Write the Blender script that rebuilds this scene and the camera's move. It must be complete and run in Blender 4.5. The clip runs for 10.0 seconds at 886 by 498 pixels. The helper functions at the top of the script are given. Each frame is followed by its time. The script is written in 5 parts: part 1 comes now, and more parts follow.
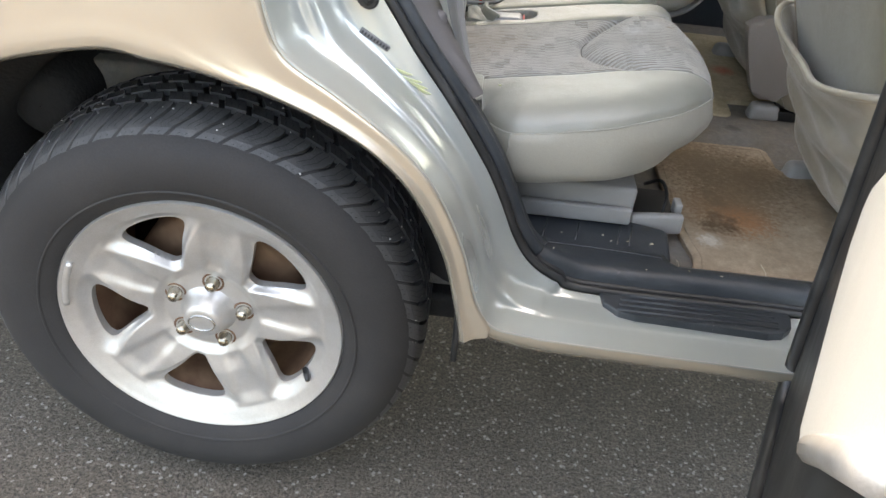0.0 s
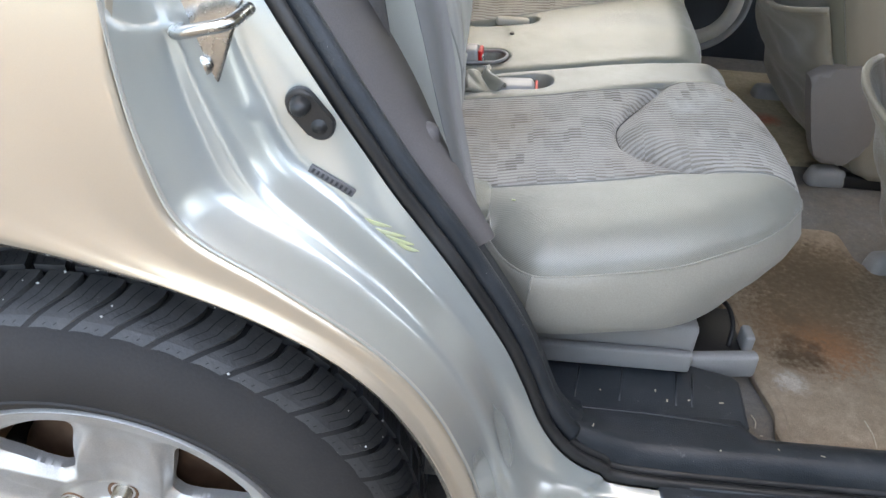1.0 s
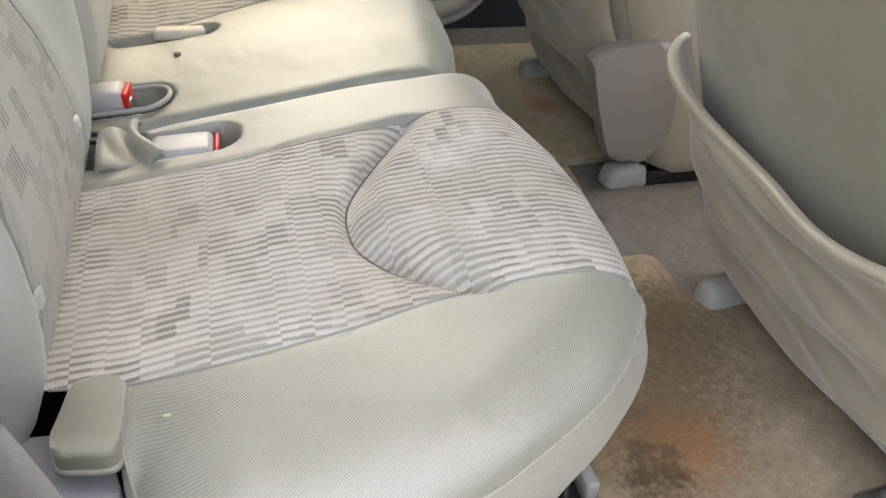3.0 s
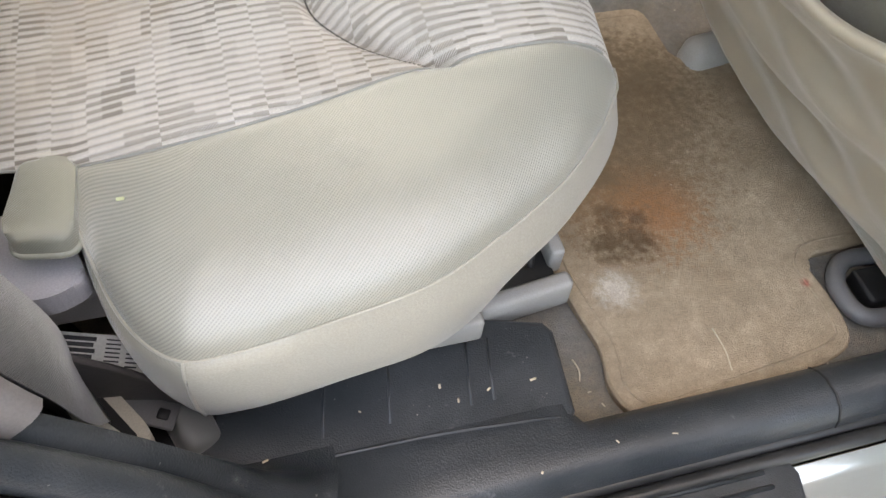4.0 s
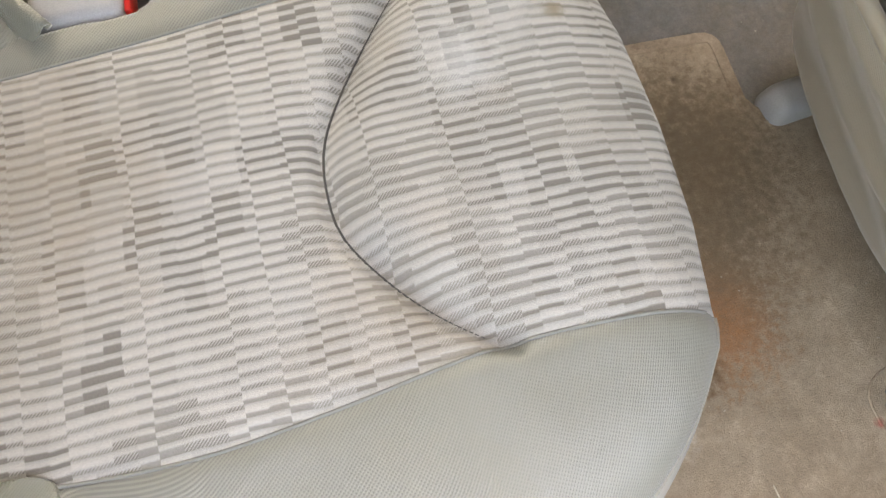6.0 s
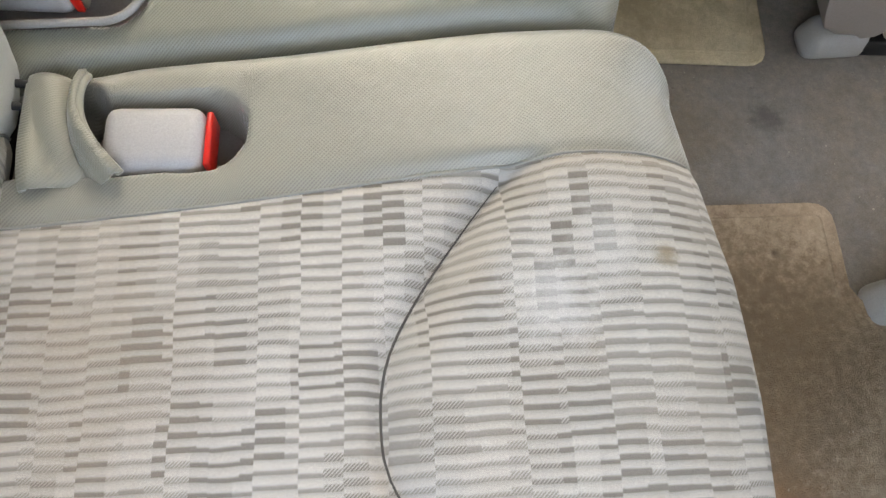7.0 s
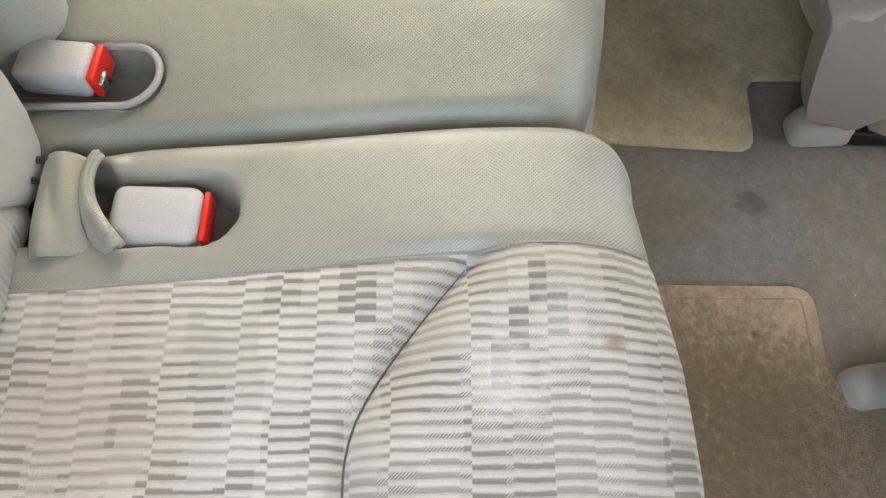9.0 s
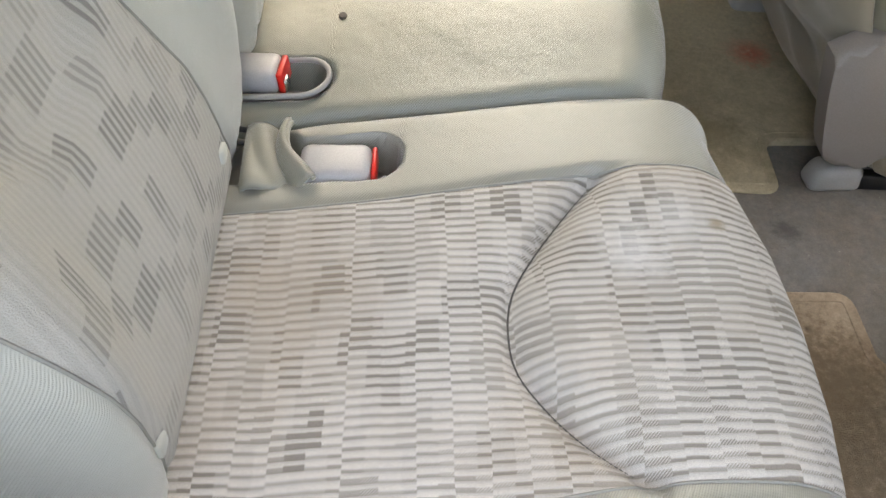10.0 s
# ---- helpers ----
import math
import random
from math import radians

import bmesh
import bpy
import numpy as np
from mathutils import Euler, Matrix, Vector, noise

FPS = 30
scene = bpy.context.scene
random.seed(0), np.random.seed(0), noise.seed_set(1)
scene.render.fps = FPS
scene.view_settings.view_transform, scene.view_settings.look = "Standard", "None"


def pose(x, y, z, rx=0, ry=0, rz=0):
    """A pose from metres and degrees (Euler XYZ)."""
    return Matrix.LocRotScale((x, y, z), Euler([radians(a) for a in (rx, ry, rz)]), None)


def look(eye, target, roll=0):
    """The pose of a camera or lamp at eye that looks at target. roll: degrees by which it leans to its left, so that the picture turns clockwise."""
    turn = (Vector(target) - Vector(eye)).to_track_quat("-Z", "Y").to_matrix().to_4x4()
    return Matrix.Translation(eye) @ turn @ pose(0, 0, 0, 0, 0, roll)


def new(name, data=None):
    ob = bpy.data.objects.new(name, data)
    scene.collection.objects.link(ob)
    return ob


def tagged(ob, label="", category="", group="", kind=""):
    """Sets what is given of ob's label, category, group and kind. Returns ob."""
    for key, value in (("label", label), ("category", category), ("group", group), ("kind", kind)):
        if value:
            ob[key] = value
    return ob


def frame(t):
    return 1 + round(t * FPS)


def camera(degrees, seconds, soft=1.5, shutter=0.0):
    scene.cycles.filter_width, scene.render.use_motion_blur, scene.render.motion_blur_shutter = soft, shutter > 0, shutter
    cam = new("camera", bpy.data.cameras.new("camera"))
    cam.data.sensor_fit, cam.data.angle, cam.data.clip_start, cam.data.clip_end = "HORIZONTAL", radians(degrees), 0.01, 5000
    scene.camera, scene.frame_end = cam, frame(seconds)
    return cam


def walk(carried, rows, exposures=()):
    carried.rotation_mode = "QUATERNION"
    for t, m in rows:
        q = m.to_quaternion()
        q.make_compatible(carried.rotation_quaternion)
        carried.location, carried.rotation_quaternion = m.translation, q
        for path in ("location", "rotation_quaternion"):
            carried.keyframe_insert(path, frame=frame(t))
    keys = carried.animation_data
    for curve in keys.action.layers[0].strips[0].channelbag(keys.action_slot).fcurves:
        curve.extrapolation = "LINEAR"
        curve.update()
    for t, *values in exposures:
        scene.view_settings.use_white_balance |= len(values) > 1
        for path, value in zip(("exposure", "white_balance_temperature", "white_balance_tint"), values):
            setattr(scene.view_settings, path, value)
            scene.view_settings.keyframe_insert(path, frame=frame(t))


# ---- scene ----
cam = camera(58.7, 10.0)
PATH = [
    (0, (0.376, -0.902, 1.159), (0.345, 0.745, 0.025), 5.8),
    (0.5, (0.332, -0.715, 1.154), (0.293, 0.928, 0.015), 5.3),
    (1, (0.349, -0.504, 1.14), (0.33, 1.14, 0.001), 4.6),
    (1.5, (0.384, -0.325, 1.101), (0.496, 1.325, -0.025), 3.7),
    (2, (0.448, -0.175, 1.075), (0.747, 1.459, -0.039), 3.6),
    (3.5, (0.482, -0.06, 1.054), (0.98, 1.314, -0.312), 6.5),
    (4, (0.501, -0.044, 1.06), (0.927, 1.032, -0.571), 7.7),
    (4.5, (0.528, -0.002, 1.079), (0.897, 0.813, -0.709), 9.8),
    (5, (0.54, 0.068, 1.102), (0.899, 0.775, -0.734), 12.1),
    (5.5, (0.544, 0.152, 1.119), (0.89, 0.836, -0.728), 12.3),
    (6, (0.54, 0.26, 1.106), (0.883, 0.934, -0.745), 14.0),
    (7.3, (0.559, 0.439, 1.115), (0.741, 1.101, -0.763), 15.6),
    (7.5, (0.576, 0.454, 1.12), (0.741, 1.112, -0.762), 14.9),
    (8, (0.625, 0.468, 1.138), (0.762, 1.122, -0.747), 13.2),
    (8.5, (0.616, 0.444, 1.154), (0.755, 1.117, -0.725), 12.9),
    (9, (0.582, 0.413, 1.156), (0.727, 1.205, -0.675), 11.2),
    (9.5, (0.525, 0.309, 1.156), (0.67, 1.373, -0.532), 8.3),
    (10, (0.47, 0.163, 1.145), (0.618, 1.418, -0.405), 6.7),
]
walk(cam, [(t, look(*row)) for t, *row in PATH], [(0.0, 3.28, 8400, 9), (0.5, 3.28, 7800, 9), (1.0, 3.3, 7700, 9), (1.5, 3.3, 8100, 10), (2.0, 3.65, 9000, 12), (3.5, 3.78, 9000, 11), (4.5, 3.97, 9300, 11), (6.0, 3.8, 9100, 11), (7.5, 3.93, 8500, 9), (8.5, 4.02, 8700, 9), (9.5, 4.03, 8900, 10), (10.0, 3.78, 8700, 10)])

# ---- world and light ----
SUN_EL, SUN_ROT = radians(66), radians(16)
world = bpy.data.worlds.new("world")
scene.world = world
world.use_nodes = True
wn = world.node_tree
sky = wn.nodes.new("ShaderNodeTexSky")
sky.sky_type, sky.sun_disc = "NISHITA", False
sky.sun_elevation, sky.sun_rotation = SUN_EL, SUN_ROT
sky.dust_density, sky.air_density, sky.ozone_density = 5.0, 1.0, 0.6
wn.links.new(sky.outputs[0], wn.nodes["Background"].inputs[0])
wn.nodes["Background"].inputs[1].default_value = 0.15
sun = new("sun", bpy.data.lights.new("sun", "SUN"))
sun.data.energy, sun.data.angle, sun.data.color = 0.6, radians(40), (1.0, 0.98, 0.95)
sun.matrix_world = look((0, 0, 0), (-math.sin(SUN_ROT) * math.cos(SUN_EL), -math.cos(SUN_ROT) * math.cos(SUN_EL), -math.sin(SUN_EL)))


# ---- materials ----
def material(name, rough=0.6, metal=0.0, spec=0.5, coat=0.0, sheen=0.0):
    m = bpy.data.materials.new(name)
    m.use_nodes = True
    nt = m.node_tree
    b = nt.nodes["Principled BSDF"]
    b.inputs["Roughness"].default_value = rough
    b.inputs["Metallic"].default_value = metal
    b.inputs["Specular IOR Level"].default_value = spec
    b.inputs["Coat Weight"].default_value = coat
    b.inputs["Coat Roughness"].default_value = 0.06
    b.inputs["Sheen Weight"].default_value = sheen
    return m, nt, b


def node(nt, kind, **values):
    n = nt.nodes.new(kind)
    for key, value in values.items():
        n.inputs[key].default_value = value
    return n


def calc(nt, op, a, b=None, c=None):
    n = nt.nodes.new("ShaderNodeMath")
    n.operation = op
    for k, v in enumerate((a, b, c)):
        if v is None:
            continue
        if isinstance(v, (int, float)):
            n.inputs[k].default_value = v
        else:
            nt.links.new(v, n.inputs[k])
    return n.outputs[0]


def mix(nt, fac, a, b, blend="MIX"):
    n = nt.nodes.new("ShaderNodeMix")
    n.data_type, n.blend_type = "RGBA", blend
    for sock, v in ((n.inputs[0], fac), (n.inputs[6], a), (n.inputs[7], b)):
        if isinstance(v, (int, float)):
            sock.default_value = v
        elif isinstance(v, tuple):
            sock.default_value = (*v, 1)
        else:
            nt.links.new(v, sock)
    return n.outputs[2]


def coords(nt):
    return nt.nodes.new("ShaderNodeTexCoord").outputs["Object"]


def noisy(nt, at, scale, detail=4.0, rough=0.55, lo=0.3, hi=0.7):
    n = node(nt, "ShaderNodeTexNoise", Scale=scale, Detail=detail, Roughness=rough)
    nt.links.new(at, n.inputs["Vector"])
    r = nt.nodes.new("ShaderNodeMapRange")
    r.inputs[1].default_value, r.inputs[2].default_value = lo, hi
    nt.links.new(n.outputs["Fac"], r.inputs[0])
    return r.outputs[0]


def bump(nt, b, height, strength, distance):
    n = node(nt, "ShaderNodeBump", Strength=strength, Distance=distance)
    nt.links.new(height, n.inputs["Height"])
    nt.links.new(n.outputs[0], b.inputs["Normal"])
    return n


def plain(name, colour, worn, rough=0.6, metal=0.0, grain=900.0, relief=0.15, stain=9.0, amount=0.5, coat=0.0, spec=0.5, sheen=0.0, distance=0.0006, dust=0.0):
    """Surface with a fine grain, and wear or dirt of a second colour in soft patches."""
    m, nt, b = material(name, rough, metal, spec, coat, sheen)
    at = coords(nt)
    patches = noisy(nt, at, stain, 5.0, 0.6, 0.42, 0.75)
    fine = noisy(nt, at, grain, 2.0, 0.5, 0.25, 0.75)
    c = mix(nt, calc(nt, "MULTIPLY", patches, amount), colour, worn)
    c = mix(nt, calc(nt, "MULTIPLY", fine, 0.18), c, (0.0, 0.0, 0.0))
    if dust:
        fleck = noisy(nt, at, 330.0, 2.0, 0.6, 0.73, 0.76)
        where = noisy(nt, at, 22.0, 3.0, 0.6, 0.5, 0.62)
        c = mix(nt, calc(nt, "MULTIPLY", calc(nt, "MULTIPLY", fleck, where), dust), c, (0.42, 0.40, 0.37))
        smear = noisy(nt, at, 60.0, 6.0, 0.75, 0.60, 0.74)
        c = mix(nt, calc(nt, "MULTIPLY", calc(nt, "MULTIPLY", smear, where), dust * 0.35), c, (0.34, 0.34, 0.33))
    nt.links.new(c, b.inputs["Base Color"])
    r = calc(nt, "MULTIPLY_ADD", patches, 0.12, rough - 0.04)
    nt.links.new(r, b.inputs["Roughness"])
    if relief:
        bump(nt, b, fine, relief, distance)
    return m


def axis_split(nt, at):
    n = nt.nodes.new("ShaderNodeSeparateXYZ")
    nt.links.new(at, n.inputs[0])
    return n.outputs


def white(nt, a, b):
    c = nt.nodes.new("ShaderNodeCombineXYZ")
    nt.links.new(a, c.inputs[0])
    nt.links.new(b, c.inputs[1])
    w = nt.nodes.new("ShaderNodeTexWhiteNoise")
    w.noise_dimensions = "2D"
    nt.links.new(c.outputs[0], w.inputs["Vector"])
    return w.outputs["Value"]


def stripes(nt, a, b, sign, period, lo, hi):
    """Fine slanting lines across two axes."""
    u = calc(nt, "MULTIPLY_ADD", b, sign, a)
    w = calc(nt, "SINE", calc(nt, "MULTIPLY", u, 2 * math.pi / period))
    r = nt.nodes.new("ShaderNodeMapRange")
    r.interpolation_type = "SMOOTHSTEP"
    nt.links.new(calc(nt, "MULTIPLY_ADD", w, 0.5, 0.5), r.inputs[0])
    r.inputs[1].default_value, r.inputs[2].default_value = lo, hi
    return r.outputs[0]


def ribbed_fabric(name, along, across, light, mid, dark, column, rib, sparse, base=0.62, relief=0.6, stains=(), wide=0.15, shade=0.42):
    """Woven upholstery: columns of short ribs, with blocks of different tone."""
    m, nt, b = material(name, 0.9, 0.0, 0.2, 0.0, 0.25)
    at = coords(nt)
    warp = node(nt, "ShaderNodeTexNoise", Scale=22.0, Detail=3.0)
    nt.links.new(at, warp.inputs["Vector"])
    xyz = axis_split(nt, at)
    wob = calc(nt, "MULTIPLY", calc(nt, "SUBTRACT", warp.outputs["Fac"], 0.5), 0.004)
    p = calc(nt, "ADD", xyz[along], wob)
    q = calc(nt, "ADD", xyz[across], wob)
    col0 = calc(nt, "FLOOR", calc(nt, "DIVIDE", p, column))
    rib0 = calc(nt, "DIVIDE", q, rib)
    shift = white(nt, col0, calc(nt, "MULTIPLY", col0, 3.7))
    ribs = calc(nt, "ADD", rib0, calc(nt, "MULTIPLY", shift, 5.0))
    run = calc(nt, "FLOOR", calc(nt, "DIVIDE", ribs, 4.0))
    stagger = calc(nt, "MULTIPLY", white(nt, run, calc(nt, "ADD", run, 9.0)), 0.6)
    col = calc(nt, "FLOOR", calc(nt, "ADD", calc(nt, "DIVIDE", p, column), stagger))
    tone = white(nt, col, run)
    single = white(nt, col, calc(nt, "FLOOR", ribs))
    fr = calc(nt, "FRACT", ribs)
    hump = calc(nt, "SINE", calc(nt, "MULTIPLY", fr, math.pi))
    bold = white(nt, calc(nt, "ADD", col, 17.0), run)
    width = calc(nt, "ADD", calc(nt, "MULTIPLY_ADD", calc(nt, "MULTIPLY", bold, bold), 0.30, wide), calc(nt, "MULTIPLY", single, 0.06))
    groove = nt.nodes.new("ShaderNodeMapRange")
    groove.interpolation_type = "SMOOTHSTEP"
    nt.links.new(fr, groove.inputs[0])
    nt.links.new(width, groove.inputs[1])
    nt.links.new(calc(nt, "ADD", width, 0.22), groove.inputs[2])
    groove.inputs[3].default_value, groove.inputs[4].default_value = 1.0, 0.0
    strong = calc(nt, "GREATER_THAN", tone, sparse)
    lines = stripes(nt, p, q, -1.0, 0.0021, 0.35, 0.65)
    hatch = calc(nt, "MULTIPLY", lines, calc(nt, "GREATER_THAN", white(nt, run, col), 0.55))
    depth = calc(nt, "MULTIPLY", groove.outputs[0], calc(nt, "MULTIPLY_ADD", strong, 0.85 - base, base))
    depth = calc(nt, "MULTIPLY", depth, calc(nt, "SUBTRACT", 1.0, calc(nt, "MULTIPLY", hatch, 0.75)))
    c = mix(nt, calc(nt, "MULTIPLY", tone, 0.45), light, mid)
    # Shade on the rib flanks is painted into the colour for relief.
    c = mix(nt, calc(nt, "MULTIPLY", calc(nt, "SUBTRACT", 1.0, hump), shade), c, dark)
    c = mix(nt, depth, c, dark)
    threads = stripes(nt, p, q, 1.0, 0.0011, 0.2, 0.8)
    c = mix(nt, calc(nt, "MULTIPLY", threads, 0.14), c, dark)
    dirt = noisy(nt, at, 7.0, 5.0, 0.6, 0.45, 0.8)
    c = mix(nt, calc(nt, "MULTIPLY", dirt, 0.38), c, (0.36, 0.27, 0.18))
    c = stained(nt, at, c, stains, 60.0)
    fine = noisy(nt, at, 1500.0, 2.0)
    c = mix(nt, calc(nt, "MULTIPLY", fine, 0.30), c, (0.06, 0.05, 0.05))
    nt.links.new(c, b.inputs["Base Color"])
    bump(nt, b, calc(nt, "ADD", calc(nt, "SUBTRACT", calc(nt, "MULTIPLY", hump, relief), calc(nt, "MULTIPLY", depth, relief * 1.6)), calc(nt, "MULTIPLY", fine, 0.3)), 0.55, 0.0012)
    return m


def block_fabric(name, base, stripe, worn):
    """Plain pale cloth with scattered blocks of upright stripes."""
    m, nt, b = material(name, 0.9, 0.0, 0.2, 0.0, 0.25)
    at = coords(nt)
    xyz = axis_split(nt, at)
    lane = calc(nt, "FLOOR", calc(nt, "DIVIDE", xyz[1], 0.0175))
    shift = white(nt, lane, calc(nt, "MULTIPLY", lane, 2.3))
    tall = calc(nt, "FLOOR", calc(nt, "ADD", calc(nt, "DIVIDE", xyz[2], 0.024), shift))
    on = calc(nt, "GREATER_THAN", white(nt, lane, tall), 0.66)
    tone = calc(nt, "MULTIPLY_ADD", white(nt, tall, lane), 0.5, 0.25)
    line = stripes(nt, xyz[1], xyz[2], 0.0, 0.0058, 0.25, 0.75)
    patches = noisy(nt, at, 7.0, 5.0, 0.6, 0.42, 0.78)
    fine = noisy(nt, at, 1300.0, 2.0)
    c = mix(nt, calc(nt, "MULTIPLY", patches, 0.4), base, worn)
    c = mix(nt, calc(nt, "MULTIPLY", calc(nt, "MULTIPLY_ADD", calc(nt, "MULTIPLY", on, tone), 0.9, 0.16), calc(nt, "MULTIPLY_ADD", line, 0.8, 0.2)), c, stripe)
    c = mix(nt, calc(nt, "MULTIPLY", fine, 0.2), c, tuple(v * 0.2 for v in base))
    nt.links.new(c, b.inputs["Base Color"])
    bump(nt, b, calc(nt, "SUBTRACT", fine, calc(nt, "MULTIPLY", line, calc(nt, "MULTIPLY_ADD", on, 0.6, 0.6))), 0.5, 0.0010)
    return m


def twill(name, colour, worn, rough=0.27, period=0.0029, contrast=0.30):
    """Tight diagonal weave with a silky shine, soiled in patches and faintly rumpled."""
    m, nt, b = material(name, rough, 0.0, 1.0, 0.0, 0.4)
    b.inputs["Sheen Roughness"].default_value = 0.35
    at = coords(nt)
    xyz = axis_split(nt, nt.nodes.new("ShaderNodeTexCoord").outputs["UV"])
    line = stripes(nt, xyz[0], xyz[1], -1.0, period, 0.1, 0.9)
    dots = stripes(nt, xyz[0], xyz[1], 1.0, period * 0.8, 0.1, 0.9)
    weave = calc(nt, "MULTIPLY", line, calc(nt, "MULTIPLY_ADD", dots, 0.45, 0.55))
    fine = noisy(nt, at, 1300.0, 2.0)
    rumple = noisy(nt, at, 16.0, 3.0, 0.5, 0.2, 0.8)
    patches = noisy(nt, at, 6.0, 5.0, 0.6, 0.42, 0.78)
    where = noisy(nt, at, 9.0, 3.0, 0.5, 0.25, 0.7)
    c = mix(nt, calc(nt, "MULTIPLY", patches, 0.45), colour, worn)
    c = mix(nt, calc(nt, "MULTIPLY", weave, calc(nt, "MULTIPLY_ADD", where, contrast * 0.6, contrast * 0.6)), c, tuple(v * 0.16 for v in colour))
    nt.links.new(c, b.inputs["Base Color"])
    fold = node(nt, "ShaderNodeBump", Strength=0.5, Distance=0.004)
    nt.links.new(rumple, fold.inputs["Height"])
    top = bump(nt, b, calc(nt, "ADD", calc(nt, "MULTIPLY", weave, -1.0), calc(nt, "MULTIPLY", fine, 0.4)), 0.35, 0.0008)
    nt.links.new(fold.outputs[0], top.inputs["Normal"])
    return m


def stained(nt, at, c, stains, grain=45.0):
    """Adds round ragged spots, stains as well as painted light and shade: (x, y, radius, colour, strength)."""
    xyz = axis_split(nt, at)
    ragged = noisy(nt, at, grain, 5.0, 0.7, 0.2, 0.8)
    for sx, sy, radius, tint, strength in stains:
        dx, dy = calc(nt, "SUBTRACT", xyz[0], sx), calc(nt, "SUBTRACT", xyz[1], sy)
        d = calc(nt, "SQRT", calc(nt, "ADD", calc(nt, "MULTIPLY", dx, dx), calc(nt, "MULTIPLY", dy, dy)))
        d = calc(nt, "ADD", calc(nt, "DIVIDE", d, radius), calc(nt, "MULTIPLY", ragged, 0.82))
        r = nt.nodes.new("ShaderNodeMapRange")
        r.interpolation_type = "SMOOTHSTEP"
        nt.links.new(d, r.inputs[0])
        r.inputs[1].default_value, r.inputs[2].default_value, r.inputs[3].default_value, r.inputs[4].default_value = 0.5, 1.3, strength, 0.0
        c = mix(nt, r.outputs[0], c, tint)
    return c


def carpet(name, colour, worn, stains=(), pile=700.0, specks=0.5):
    """Short pile with soiled patches; stains, painted light and shade: (x, y, radius, colour, strength)."""
    m, nt, b = material(name, 0.95, 0.0, 0.10, 0.0, 0.0)
    at = coords(nt)
    fine = noisy(nt, at, pile, 3.0, 0.7, 0.25, 0.75)
    clump = noisy(nt, at, 120.0, 5.0, 0.75, 0.32, 0.68)
    patches = noisy(nt, at, 9.0, 8.0, 0.75, 0.36, 0.64)
    broad = noisy(nt, at, 4.0, 3.0, 0.6, 0.35, 0.65)
    c = mix(nt, patches, colour, worn)
    c = mix(nt, calc(nt, "MULTIPLY", broad, 0.25), c, tuple(v * 1.3 for v in colour))
    mottle = noisy(nt, at, 40.0, 7.0, 0.75, 0.36, 0.66)
    c = mix(nt, calc(nt, "MULTIPLY", mottle, 0.50), c, tuple(v * 0.55 for v in worn))
    c = stained(nt, at, c, stains, 110.0)
    c = mix(nt, calc(nt, "MULTIPLY", clump, 0.42), c, tuple(v * 0.42 for v in colour))
    c = mix(nt, calc(nt, "MULTIPLY", fine, 0.42), c, tuple(v * 0.25 for v in colour))
    speck = calc(nt, "MULTIPLY", noisy(nt, at, 150.0, 2.0, 0.6, 0.70, 0.75), noisy(nt, at, 7.0, 3.0, 0.6, 0.42, 0.62))
    c = mix(nt, calc(nt, "MULTIPLY", speck, specks), c, tuple(v * 0.2 for v in colour))
    lint = calc(nt, "MULTIPLY", noisy(nt, at, 260.0, 1.0, 0.5, 0.765, 0.785), noisy(nt, at, 13.0, 3.0, 0.6, 0.45, 0.6))
    c = mix(nt, calc(nt, "MULTIPLY", lint, specks), c, (0.62, 0.58, 0.50))
    nt.links.new(c, b.inputs["Base Color"])
    bump(nt, b, calc(nt, "ADD", fine, calc(nt, "MULTIPLY", clump, 0.5)), 0.6, 0.0018)
    return m


def asphalt_material():
    m, nt, b = material("asphalt", 0.85, 0.0, 0.4)
    at = coords(nt)
    cell = node(nt, "ShaderNodeTexVoronoi", Scale=190.0)
    nt.links.new(at, cell.inputs["Vector"])
    patches = noisy(nt, at, 4.5, 8.0, 0.7, 0.35, 0.66)
    fine = noisy(nt, at, 170.0, 5.0, 0.8, 0.42, 0.60)
    spark = calc(nt, "GREATER_THAN", axis_split(nt, cell.outputs["Color"])[0], 0.955)
    c = mix(nt, patches, (0.27, 0.232, 0.188), (0.40, 0.348, 0.285))
    pebble = noisy(nt, at, 75.0, 3.0, 0.7, 0.40, 0.62)
    c = mix(nt, calc(nt, "MULTIPLY", pebble, 0.45), c, (0.10, 0.088, 0.074))
    c = mix(nt, calc(nt, "MULTIPLY", fine, 0.80), c, (0.048, 0.043, 0.038))
    c = mix(nt, calc(nt, "MULTIPLY", spark, 0.75), c, (0.60, 0.56, 0.50))
    nt.links.new(c, b.inputs["Base Color"])
    bump(nt, b, calc(nt, "SUBTRACT", calc(nt, "SUBTRACT", fine, pebble), cell.outputs["Distance"]), 1.0, 0.007)
    return m


